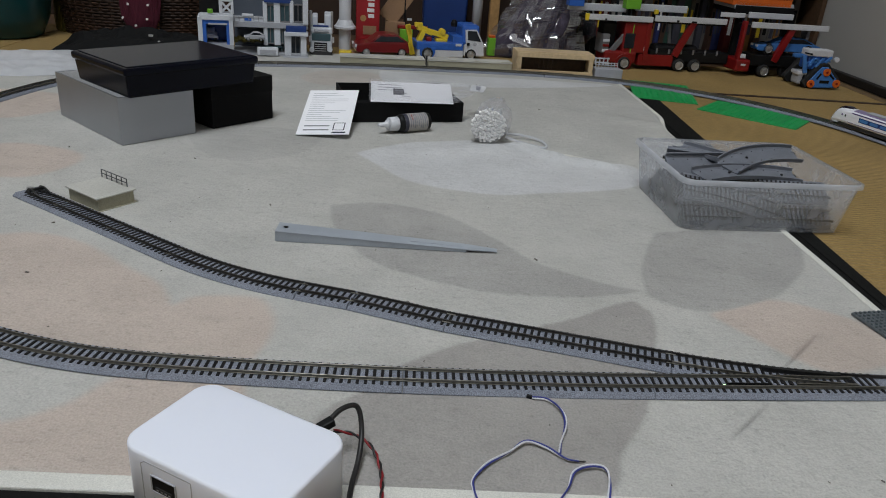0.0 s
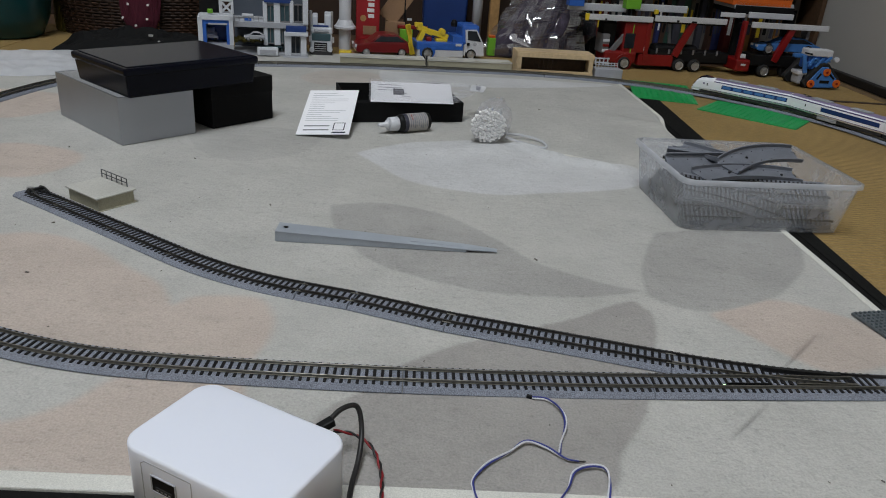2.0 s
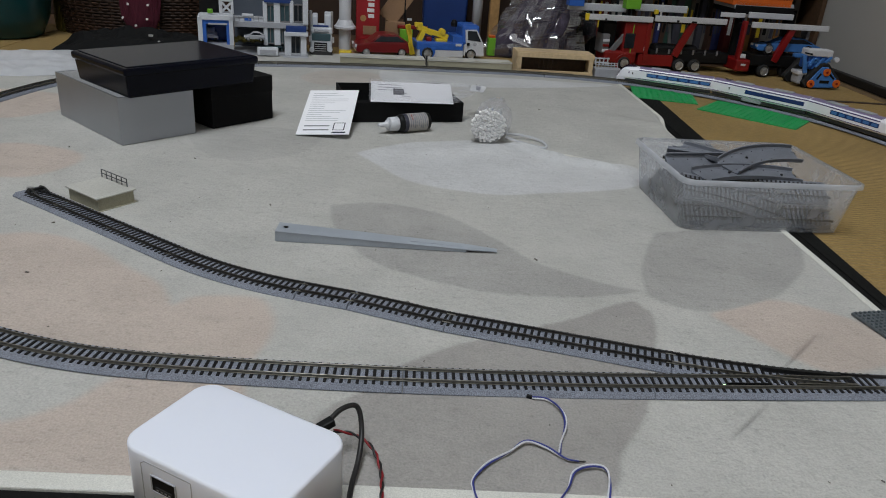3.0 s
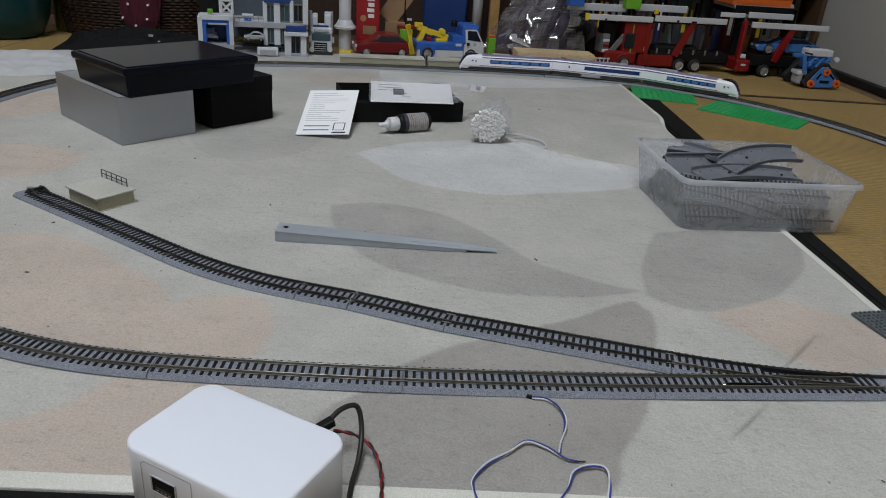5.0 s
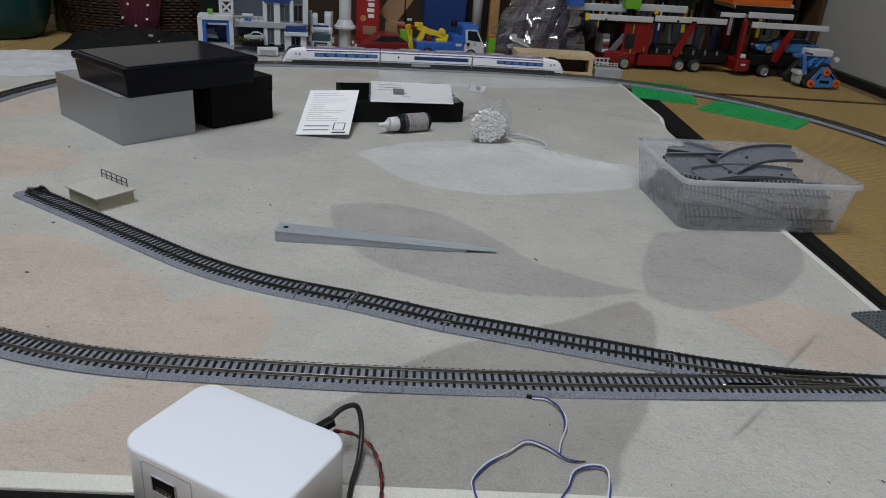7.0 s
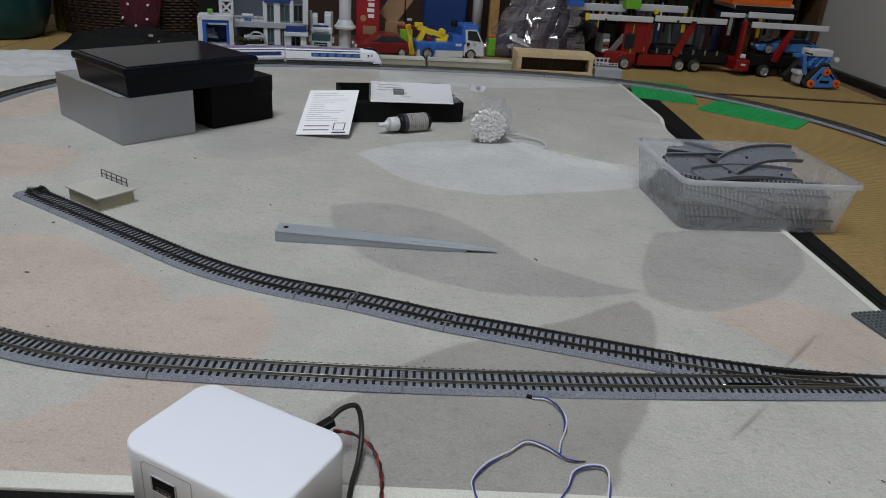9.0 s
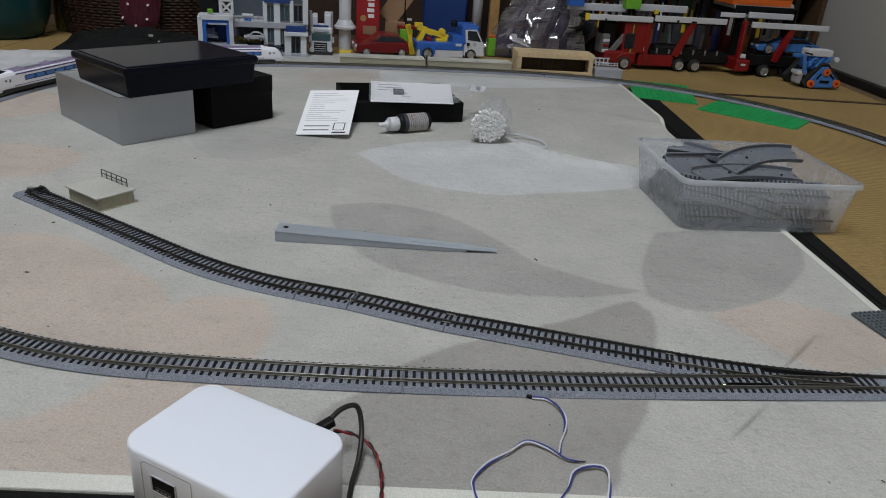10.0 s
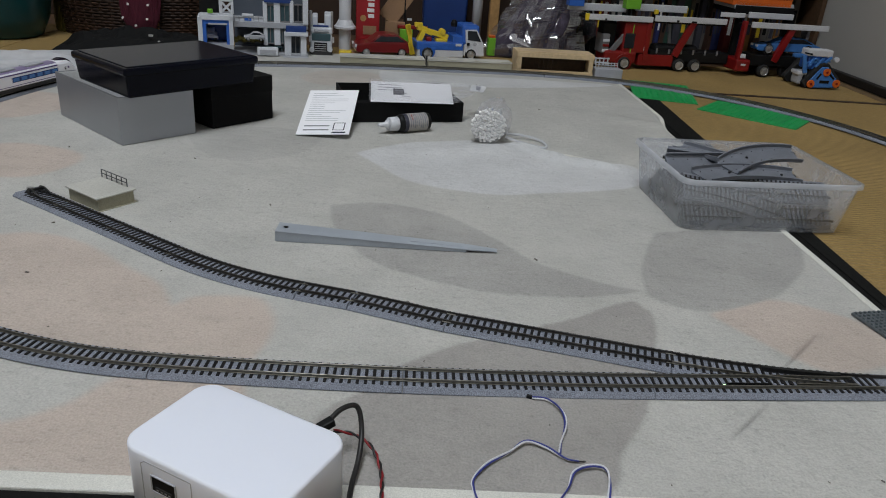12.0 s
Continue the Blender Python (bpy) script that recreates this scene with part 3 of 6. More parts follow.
def track(x, y, heading, length, radius=0.0, near=True, label="", fishplates=True, rail=None):
    """One piece of track, from a joint, along its heading; returns the next joint."""
    t = thing("track_piece", label or ("grey ballasted model railway track, " + ("gently curved" if radius else "straight")), "model track", x, y, 0, heading, "model railway track pieces")
    line = arc_line(0, 0, 0, length - 0.5, radius)
    foot = 0 if near else -0.5
    part("roadbed", sweep(line, [(-BED_HALF, foot), (-BED_HALF, 0.45), (-BED_TOP, BED_H), (BED_TOP, BED_H), (BED_HALF, 0.45), (BED_HALF, foot)]), BALLAST, t, "grey moulded ballast roadbed")
    for o in (-GAUGE_HALF, GAUGE_HALF):
        part("rail", sweep(line, rail_profile(o)), rail or RAIL, t, "thin metal rail")
    n = int(round(length / PITCH))
    if near:
        for i in range(n):
            px, py, th = at_length(length, radius, (i + 0.5) * length / n)
            s = new("sleeper", sleeper_mesh(8.2))
            s.parent = t
            s.matrix_basis = pose(px * MM, py * MM, 0, 0, 0, math.degrees(th))
    else:
        bits = []
        for i in range(n):
            px, py, th = at_length(length, radius, (i + 0.5) * length / n)
            bits.append(turned(box(-0.78, -8.2, BED_H - 1.0, 0.78, 8.2, BED_H + 0.5), pose(px, py, 0, 0, 0, math.degrees(th))))
        part("sleepers", join(*bits), SLEEPER, t)["kind"] = "stuff"
    if fishplates:
        for o in (-GAUGE_HALF, GAUGE_HALF):
            part("joiner", box(-2.6, o - 0.55, BED_H + 0.4, 2.6, o + 0.55, BED_H + 0.95, 0.15, 1), RAIL, t, "small metal rail joiner")
    ex, ey, eth = arc_line(x, y, radians(heading), length, radius, 1e9)[-1]
    return ex, ey, math.degrees(eth)


def centre(x, y, heading, off=BED_HALF):
    """From a joint on the bed's left edge to its middle."""
    a = radians(heading)
    return x + off * math.sin(a), y - off * math.cos(a)


# front line, from the points at the right to the bend at the left
MAIN_A = 186.6
mx, my = centre(110.9, 305.0, MAIN_A)
ex, ey = mx + 126 * math.cos(radians(6.6)), my + 126 * math.sin(radians(6.6))
LEN_A, LEN_B = 125.5, 122.0
px_, py_, ph_ = track(mx, my, 186.5, LEN_A, -LEN_A / radians(3.2))
px_, py_, ph_ = track(px_, py_, ph_, LEN_B, -LEN_B / radians(2.9))
px_, py_, ph_ = track(px_, py_, ph_, 164.9, -300, label="grey ballasted model railway track, curving away")
track(px_, py_, ph_, 164.9, -315, label="grey ballasted model railway track, curving away")

# the set of points where the siding leaves the front line
points = thing("track_points", "grey ballasted model railway turnout with a tiny green lamp", "model turnout", ex, ey, 0, MAIN_A, "model railway track pieces")
SIDE_A = 168.0
side_joint = Matrix.Rotation(radians(-MAIN_A), 2) @ (Vector(centre(124.5, 329.1, SIDE_A)) - Vector((ex, ey)))
BEND = radians(MAIN_A - SIDE_A)
DIV_R = side_joint.y / (1 - math.cos(BEND))
DIV_0 = side_joint.x + DIV_R * math.sin(BEND)
DIV_LEN = -DIV_R * BEND
straight_line = arc_line(0, 0, 0, 125.6, 0)
bent_line = arc_line(DIV_0, 0, 0, DIV_LEN - 0.3, DIV_R)
BED = [(-BED_HALF, 0), (-BED_HALF, 0.5), (-BED_TOP, BED_H), (BED_TOP, BED_H), (BED_HALF, 0.5), (BED_HALF, 0)]
part("roadbed", join(sweep(straight_line, BED), sweep(bent_line, [(o, z + 0.05) for o, z in BED])), BALLAST, points, "grey moulded ballast roadbed")
part("stock_rail", sweep(straight_line, rail_profile(GAUGE_HALF)), RAIL, points, "thin metal rail")
part("stock_rail", sweep(bent_line, rail_profile(-GAUGE_HALF)), RAIL_SHADED, points, "thin metal rail")
part("closure_rail", sweep(arc_line(42, 0, 0, 83.6, 0), rail_profile(-GAUGE_HALF)), RAIL, points)
part("closure_rail", sweep(bent_line[7:], rail_profile(GAUGE_HALF)), RAIL, points)
part("point_blade", sweep(arc_line(14, -4.0, radians(-0.9), 34, 0), rail_profile(0)), RAIL, points, "movable steel point blade")
part("point_blade", sweep(arc_line(14, 3.2, radians(-1.0), 34, 0), rail_profile(0)), RAIL, points, "movable steel point blade")
part("check_rail", sweep(arc_line(62, 0, 0, 24, 0), rail_profile(GAUGE_HALF - 2.2)), BLACK_METAL, points, "black check rail")
part("check_rail", sweep(bent_line[8:16], [(-GAUGE_HALF + 0.7, BED_H), (-GAUGE_HALF + 0.7, RAIL_TOP + 0.5), (-GAUGE_HALF + 2.9, RAIL_TOP + 0.5), (-GAUGE_HALF + 2.9, BED_H)]), BLACK_METAL, points, "black check rail")
part("pilot_lamp", turned(lathe([(0.5, 0), (0.5, 0.4), (0.25, 0.6)], 12), pose(87, 2.6, BED_H + 0.4)), mat("green_lamp", (0.45, 1.0, 0.30), emit=5.0, bump=0), points, "tiny glowing green lamp")
part("tie_bar", box(15, -6.5, BED_H + 0.1, 17, 6.5, BED_H + 0.7, 0.1, 1), BLACK_PLASTIC, points)
for i in range(32):
    s_ = (i + 0.5) * 125.6 / 32
    s = new("sleeper", sleeper_mesh(8.2))
    s.parent = points
    s.matrix_basis = pose(s_ * MM, 0, 0, 0, 0, -4 if s_ > 35 else 0)
    if s_ > DIV_0 + 20:
        bx, by, bt = arc_line(DIV_0, 0, 0, s_ - DIV_0, DIV_R, 1e9)[-1]
        if s_ - DIV_0 < DIV_LEN:
            s = new("sleeper", sleeper_mesh(8.2))
            s.parent = points
            s.matrix_basis = pose(bx * MM, by * MM, 0.00012, 0, 0, math.degrees(bt))

# siding, from the points to the buffer stop
track(*centre(124.5, 329.1, 168.0), 168.0, 124.0, rail=RAIL_SHADED)
track(*centre(3.2, 354.8, 163.7), 163.7, 59.1, rail=RAIL_SHADED)
sx, sy, sh = track(*centre(-53.5, 371.4, 167.5), 167.5, 33, rail=RAIL_SHADED)
sx, sy, sh = track(sx, sy, sh, 96, -290, label="grey ballasted model railway track, gently curved", rail=RAIL_SHADED)
sx, sy, sh = track(sx, sy, sh, 62, rail=RAIL_SHADED)
sx, sy, sh = track(sx, sy, sh, 62, rail=RAIL_SHADED)
bx0, by0, bh0 = track(sx, sy, sh, 36, rail=RAIL_SHADED, label="short grey track piece in front of the buffer stop")
stop = thing("buffer_stop", "black buffer stop with silver lamp on grey ballast", "buffer stop", bx0, by0, 0, bh0)
part("roadbed", sweep(arc_line(0, 0, 0, 9, 0), [(-BED_HALF, 0), (-BED_HALF, 0.9), (-BED_TOP, BED_H), (BED_TOP, BED_H), (BED_HALF, 0.9), (BED_HALF, 0)]), BALLAST, stop, "grey moulded ballast roadbed")
for o in (-4.5, 4.5):
    part("stop_rail", tube(curve_points([(-16, o, BED_H + 1), (-9, o, BED_H + 4.0), (-3, o, BED_H + 4.4), (0, o, BED_H + 2.4), (3, o, BED_H)], 5), 0.8), BLACK_METAL, stop)
part("cross_beam", box(-6, -6.0, BED_H + 2.6, -3.5, 6.0, BED_H + 4.8, 0.4), BLACK_METAL, stop)
part("brace", tube([Vector((-14, -4.5, BED_H + 1.5)), Vector((-4, 0, BED_H + 3.4)), Vector((-14, 4.5, BED_H + 1.5))], 0.6), BLACK_METAL, stop)
part("marker_lamp", box(2, -2.2, BED_H, 6, 2.2, BED_H + 3.2, 0.7), CHROME, stop, "small silver marker block")

# back line: the way of the train
ROUTE0 = (473.8, 972.5, 124.61)
ROUTE = [(395.7, 382.9), (400.0, 1752.9), (351.9, 322.4), (900.0, 1100.0)]
LEAD = 560.0


def route_at(s):
    """Place and heading (radians) s millimetres along the back line; negative before its first joint."""
    x, y, th = ROUTE0[0], ROUTE0[1], radians(ROUTE0[2])
    if s < 0:
        return arc_line(x, y, th + math.pi, -s, -ROUTE[0][1], 1e9)[-1][:2] + (th + s / ROUTE[0][1],)
    for length, radius in ROUTE:
        if s <= length:
            return arc_line(x, y, th, s, radius, 1e9)[-1] if s > 0 else (x, y, th)
        x, y, th = arc_line(x, y, th, length, radius, 1e9)[-1]
        s -= length
    return x, y, th


def lay_back_line():
    x, y, th = route_at(-396)
    cuts = [-396, -198, 0, 198, 395.7, 595, 795.7, 971, 1147.6, 1330, 1510, 1690]
    radii = [382.9, 382.9, 382.9, 382.9, 1752.9, 1752.9, 322.4, 322.4, 1100, 1100, 1100]
    for a, b, r in zip(cuts, cuts[1:], radii):
        x, y, th = route_at(a)
        track(x, y, math.degrees(th), b - a, r, near=False, label="grey ballasted model railway track of the far loop")


lay_back_line()


# ---- train ----
CAR_H = 24.5
FLOOR_H = 9.6


def car_section(half, top, low):
    """Half-outline of the body, mirrored: skirt, side, shoulder, roof."""
    pts = [(0.0, low), (half * 0.90, low), (half, low + 2.2), (half, top - 8.0), (half * 0.965, top - 4.2), (half * 0.80, top - 1.5), (half * 0.45, top - 0.35), (0.0, top)]
    return pts + [(-y, z) for y, z in pts[-2:0:-1]]


def loft(stations):
    """A skin through cross-sections (x, outline)."""
    bm = bmesh.new()
    rings = [[bm.verts.new((x, y, z)) for y, z in o] for x, o in stations]
    n = len(rings[0])
    for a, b in zip(rings, rings[1:]):
        for k in range(n):
            bm.faces.new((a[k], a[(k + 1) % n], b[(k + 1) % n], b[k]))
    bm.faces.new(rings[0])
    bm.faces.new(rings[-1])
    bmesh.ops.recalc_face_normals(bm, faces=bm.faces)
    return bm


def train_car(label, length, nose):
    """nose: 1 leading cab, -1 trailing cab, 0 none. The car's middle is its origin, x forward."""
    c = thing("train_car", label, "model train", 0, 0, 0, 0, "three-car model express train")
    h = length / 2 - 1.2
    half, top, low = 9.7, CAR_H + RAIL_TOP - 2, FLOOR_H
    full = car_section(half, top, low)
    stations = [(-h, full), (h, full)]
    if nose:
        front = [(h - 26, half, top, low), (h - 18, half, top, low), (h - 12, half * 0.99, top - 0.6, low - 0.3), (h - 8, half * 0.96, top - 2.6, low - 0.8),
                 (h - 4.5, half * 0.92, top - 6.6, low - 1.2), (h - 1.6, half * 0.86, top - 12.0, low - 1.2), (h, half * 0.72, top - 15.2, low - 0.6)]
        stations = [(-h, full)] + [(x, car_section(a, b, z)) for x, a, b, z in front]
    flip = pose(0, 0, 0, 0, 0, 180) if nose < 0 else Matrix.Identity(4)
    bm = turned(loft(stations), flip)
    body = part("body", bm, TRAIN_WHITE, c, "glossy white body shell", False)
    e = h - 32 if nose else h - 0.4
    roof = sweep([(-h + 0.4, 0, 0), (e, 0, 0)], [(-7.9, top - 1.6), (-6.0, top - 0.4), (-3, top + 0.35), (0, top + 0.45), (3, top + 0.35), (6.0, top - 0.4), (7.9, top - 1.6), (0, top - 2.2)])
    part("roof", turned(roof, flip), TRAIN_ROOF, c, "lilac-grey roof panel")
    w0, w1 = {1: (-h + 3, h - 44), 0: (-h + 5, h - 49), -1: (-h + 36, h - 32)}[nose]
    zc = top - 9.2
    for side in (-1, 1):
        y0, y1 = sorted((side * (half - 0.2), side * (half + 0.12)))
        band = part("window_band", turned(box(w0, y0, zc - 2.8, w1, y1, zc + 2.6, 0.1, 1), flip), TRAIN_GLASS, c, "dark blue window band")
        k = 6 if nose else 7
        gap = (w1 - w0) / k
        y2, y3 = sorted((side * (half + 0.05), side * (half + 0.2)))
        for i in range(k):
            part("pane", turned(box(w0 + gap * i + 1.6, y2, zc - 1.9, w0 + gap * (i + 1) - 1.6, y3, zc + 1.7, 0.05, 1), flip), TRAIN_PANE if nose else TRAIN_GLASS, band)
        y2, y3 = sorted((side * (half - 0.2), side * (half + 0.14)))
        part("stripe", turned(box(-h + 0.5, y2, low + 1.9, e + 4, y3, low + 2.5), flip), TRAIN_VIOLET, c, "thin violet stripe")
        part("stripe", turned(box(-h + 0.5, y2 - side * 0.25, top - 4.4, e, y3 - side * 0.25, top - 3.1), flip), TRAIN_VIOLET, c, "thin violet stripe")
        door = {1: h - 23, 0: h - 26, -1: h - 20}[nose]
        part("door", turned(box(door - 2.4, y2, zc - 5.5, door + 2.4, y3 + (side > 0) * 0.05, zc + 2.6, 0.1, 1), flip), TRAIN_WHITE, c)
        part("door_window", turned(box(door - 0.9, y2 - (side < 0) * 0.12, zc - 1.6, door + 0.9, y3 + (side > 0) * 0.12, zc + 1.8, 0.1, 1), flip), GLASS_DARK, c)
        if nose:
            part("emblem", turned(box(door + 4.2, y2, zc - 0.6, door + 6.4, y3, zc + 1.7, 0.1, 1), flip), TRAIN_VIOLET, c)
    if nose:
        # the cab glass sits on top, clear of the white cheeks
        shell = [(h - 27, half * 0.50, top + 0.3, top - 2), (h - 21, half * 0.72, top + 1.7, top - 3), (h - 14, half * 0.84, top + 1.6, top - 5), (h - 9, half * 0.90, top - 0.4, top - 8), (h - 5, half * 0.90, top - 4.6, top - 11), (h - 1.8, half * 0.84, top - 10.2, top - 14.5), (h + 0.1, half * 0.66, top - 14.0, top - 17.5)]
        glass = loft([(x + 0.2, [(-a * 0.74, lo), (-a * 0.74, hi - 1.5), (-a * 0.5, hi - 0.3), (a * 0.5, hi - 0.3), (a * 0.74, hi - 1.5), (a * 0.74, lo)]) for x, a, hi, lo in shell])
        part("windscreen", turned(glass, flip), TRAIN_MASK, c, "black wraparound windscreen and cab dome")
        part("snowplough", turned(prism([(h - 12, -8.6), (h - 3, -8.0), (h + 0.6, -5), (h + 0.6, 5), (h - 3, 8.0), (h - 12, 8.6)], 3.0, low - 2.6, 0.3), flip), TRAIN_WHITE, c)
        for y in (-5.4, 5.4):
            part("headlight", turned(box(h - 2.2, y - 1.1, top - 14.6, h - 0.2, y + 1.1, top - 13.7, 0.2, 1), flip), WHITE_TOY, c)
        part("coupler_cover", turned(box(h - 2, -2.4, low - 1, h + 1.2, 2.4, low + 2.4, 0.8), flip), UNDER, c)
    part("underframe", turned(box(-h + 1, -8.2, RAIL_TOP + 0.6, (h - 14 if nose else h - 1), 8.2, low + 0.3, 0.3, 1), flip), UNDER, c)
    part("gangway", turned(box(-h - 1.4, -5, low + 0.4, -h + 0.5, 5, top - 4.5, 0.4), flip), UNDER, c)
    if not nose:
        part("gangway", box(h - 0.5, -5, low + 0.4, h + 1.4, 5, top - 4.5, 0.4), UNDER, c)
        part("equipment_box", box(-6, -8.9, RAIL_TOP + 0.2, 22, 8.9, low + 0.6, 0.5), LIGHT_GREY, c, "pale grey underfloor box")
    for bx in (-47, 47):
        bogie = part("bogie", box(bx - 10.5, -7.2, RAIL_TOP + 0.3, bx + 10.5, 7.2, RAIL_TOP + 3.0, 0.5, 1), UNDER, c)
        for wx in (-7, 7):
            part("wheelset", turned(join(turned(disc(2.9, 1.0), pose(0, -4.7, 0)), turned(disc(2.9, 1.0), pose(0, 4.7, 0))), pose(bx + wx, 0, RAIL_TOP + 2.95)), CHROME, bogie)
    for ux in ((-34, 8) if nose else (-30, 26)):
        part("roof_unit", turned(box(ux - 13, -5.4, top - 0.2, ux + 13, 5.4, top + 1.4, 0.6), flip), LIGHT_GREY, c, "pale roof air-conditioning unit")
    if not nose:
        part("pantograph", join(tube([Vector((48, -4, top + 0.6)), Vector((56, 0, top + 2.2)), Vector((48, 4, top + 0.6))], 0.35, 6), tube([Vector((46, -5, top + 0.9)), Vector((46, 5, top + 0.9))], 0.4, 6)), UNDER, c)
    return c


lead_car = train_car("white and violet model express end car with blue windows, leading", 140.5, 1)
mid_car = train_car("white and violet model express middle car with dark window band", 138.0, 0)
tail_car = train_car("white and violet model express end car with blue windows, trailing", 140.5, -1)

# ---- things on the rug ----
# stack of boxes
silver = thing("storage_box", "silver-grey open card box with white inside", "box", -300.0, 643.5, 0, 49.4)
W, D, Hh = 74.3, 0.91 * 144.3, 44
for nm, a in (("front_panel", (0, 0, 0, W, 2, Hh)), ("back_panel", (0, D - 2, 0, W, D, Hh)), ("side_panel", (0, 2.05, 0, 2, D - 2.05, Hh)), ("side_panel", (W - 2, 2.05, 0, W, D - 2.05, Hh)), ("bottom_panel", (2.05, 2.05, 0, W - 2.05, D - 2.05, 2))):
    part(nm, box(*a, 0.4, 2), SILVER_CARD, silver)
part("lining", join(box(2.1, 2.1, 2.05, 2.6, D - 2.1, Hh - 0.6), box(W - 2.6, 2.1, 2.05, W - 2.1, D - 2.1, Hh - 0.6), box(2.7, D - 2.7, 2.05, W - 2.7, D - 2.15, Hh - 0.6)), WHITE_CARD, silver, "white card lining")

crate = thing("storage_box", "matt black closed card box beside the silver box", "box", -240.5, 718.5, 0, 51.8)
part("body", box(0, 0, 0, 75, 140, 46, 0.8), BLACK_CARD, crate)
part("lid_edge", box(-0.4, -0.4, 30, 75.4, 140.4, 46.6, 0.8), BLACK_CARD, crate)

TRAY_Z = 44.6
tray = thing("plastic_case", "glossy black plastic case lid lying on two boxes", "case", -287.5, 635.5, TRAY_Z, 50.4)
part("body", box(1.5, 1.5, 0, 138, 102, 25, 2, 3, 2.2), BLACK_GLOSS, tray)
part("lip", box(0, 0, 19.5, 140, 104, 27, 2.6, 3), BLACK_GLOSS, tray, "rounded overhanging lip")
# lighter, bluer copy of the gloss: the room's reflection is put into the colour
part("top_panel", box(5, 5, 26.6, 135, 99, 27.8, 0.8, 3), mat("black_sheen", (0.006, 0.009, 0.018), rough=0.1, bump=0, spec=0.55), tray)

# leaflet box
lbox = thing("leaflet_box", "shallow matt black open box holding a bagged leaflet", "box", -112.3, 783.0, 0, 17.6)
LW, LD, LH = 129.4, 100, 22
for nm, a in (("front_panel", (0, 0, 0, LW, 1.6, LH)), ("back_panel", (0, LD - 1.6, 0, LW, LD, LH)), ("side_panel", (0, 1.65, 0, 1.6, LD - 1.65, LH)), ("side_panel", (LW - 1.6, 1.65, 0, LW, LD - 1.65, LH)), ("bottom_panel", (1.65, 1.65, 0, LW - 1.65, LD - 1.65, 1.6))):
    part(nm, box(*a, 0.3, 1), BLACK_CARD, lbox)

# controller
ctl = thing("power_controller", "white rounded plastic power box with a cable socket", "controller", -71.8, 218.7, 0, -25.3)


def rounded(w, d, r, n=8):
    pts = []
    for cx, cy, a in ((w / 2 - r, d / 2 - r, 0), (-w / 2 + r, d / 2 - r, 90), (-w / 2 + r, -d / 2 + r, 180), (w / 2 - r, -d / 2 + r, 270)):
        pts += [(cx + r * math.cos(radians(a + 90 * k / n)), cy + r * math.sin(radians(a + 90 * k / n))) for k in range(n + 1)]
    return pts


def pillow(w, d, r, h, lip):
    """A rounded block with softened top and bottom edges."""
    rings = [(lip * 0.8, 0), (0.2, lip * 0.8)] + [(0.0, h - lip)] + [(lip * (1 - math.cos(radians(a))), h - lip + lip * math.sin(radians(a))) for a in (25, 50, 70, 90)]
    bm = bmesh.new()
    loops = [[bm.verts.new((x, y, z)) for x, y in rounded(w - 2 * i, d - 2 * i, max(r - i, 0.5))] for i, z in rings]
    n = len(loops[0])
    for a, b in zip(loops, loops[1:]):
        for k in range(n):
            bm.faces.new((a[k], a[(k + 1) % n], b[(k + 1) % n], b[k]))
    bm.faces.new(loops[0][::-1])
    bm.faces.new(loops[-1])
    bmesh.ops.recalc_face_normals(bm, faces=bm.faces)
    return bm


CW, CD, CH = 72.3, 47, 28
part("shell", pillow(CW, CD, 9, CH, 1.3), WHITE_PLASTIC, ctl, "", True)
FACE = -CD / 2
part("port_groove", join(box(-24.3, FACE - 0.08, 3.5, -24.0, FACE + 0.5, 23.4), box(-0.1, FACE - 0.08, 3.5, 0.2, FACE + 0.5, 24.9), box(-22.4, FACE - 0.08, 24.6, -0.15, FACE + 0.5, 24.9), turned(box(-0.15, FACE - 0.08, 0, 0.15, FACE + 0.5, 2.2), pose(-24.1, 0, 23.2, 0, 50, 0))), LIGHT_GREY, ctl, "fine groove round the socket panel")
part("usb_port", join(box(-19.6, FACE - 0.5, 12.6, -7.4, FACE + 0.5, 13.2, 0.2, 1), box(-19.6, FACE - 0.5, 19.6, -7.4, FACE + 0.5, 20.2, 0.2, 1), box(-19.6, FACE - 0.5, 13.25, -19.0, FACE + 0.5, 19.55, 0.2, 1), box(-8.0, FACE - 0.5, 13.25, -7.4, FACE + 0.5, 19.55, 0.2, 1)), LIGHT_GREY, ctl, "metal socket frame")
part("port_hole", box(-18.9, FACE - 0.35, 13.3, -8.1, FACE + 0.5, 19.5, 0.05, 1), BLACK_PLASTIC, ctl, "dark socket opening")
part("socket_tongue", box(-17.4, FACE - 0.45, 14.4, -9.6, FACE + 0.4, 15.6, 0.1, 1), UNDER, ctl)
for k in range(4):
    part("socket_contact", box(-16.8 + 1.9 * k, FACE - 0.55, 14.0, -15.8 + 1.9 * k, FACE - 0.3, 14.5, 0.05, 1), CHROME, ctl, "small bright socket contact")
part("port_mark", turned(disc(0.8, 0.3), pose(-18.6, FACE - 0.15, 8.6)), INK_DARK, ctl, "small dark printed dot")
part("port_mark", box(-17.2, FACE - 0.2, 8.1, -11, FACE + 0.5, 9.1, 0.05, 1), INK, ctl)

cable = thing("power_cable", "black cable with plug beside twisted red wire", "cable", 0, 0, 0)
part("plug", turned(box(-4, -2, -1.8, 3.5, 2, 1.8, 0.6), pose(-42.5, 243.8, 18, 0, -12, 40)), BLACK_PLASTIC, cable, "black plug")
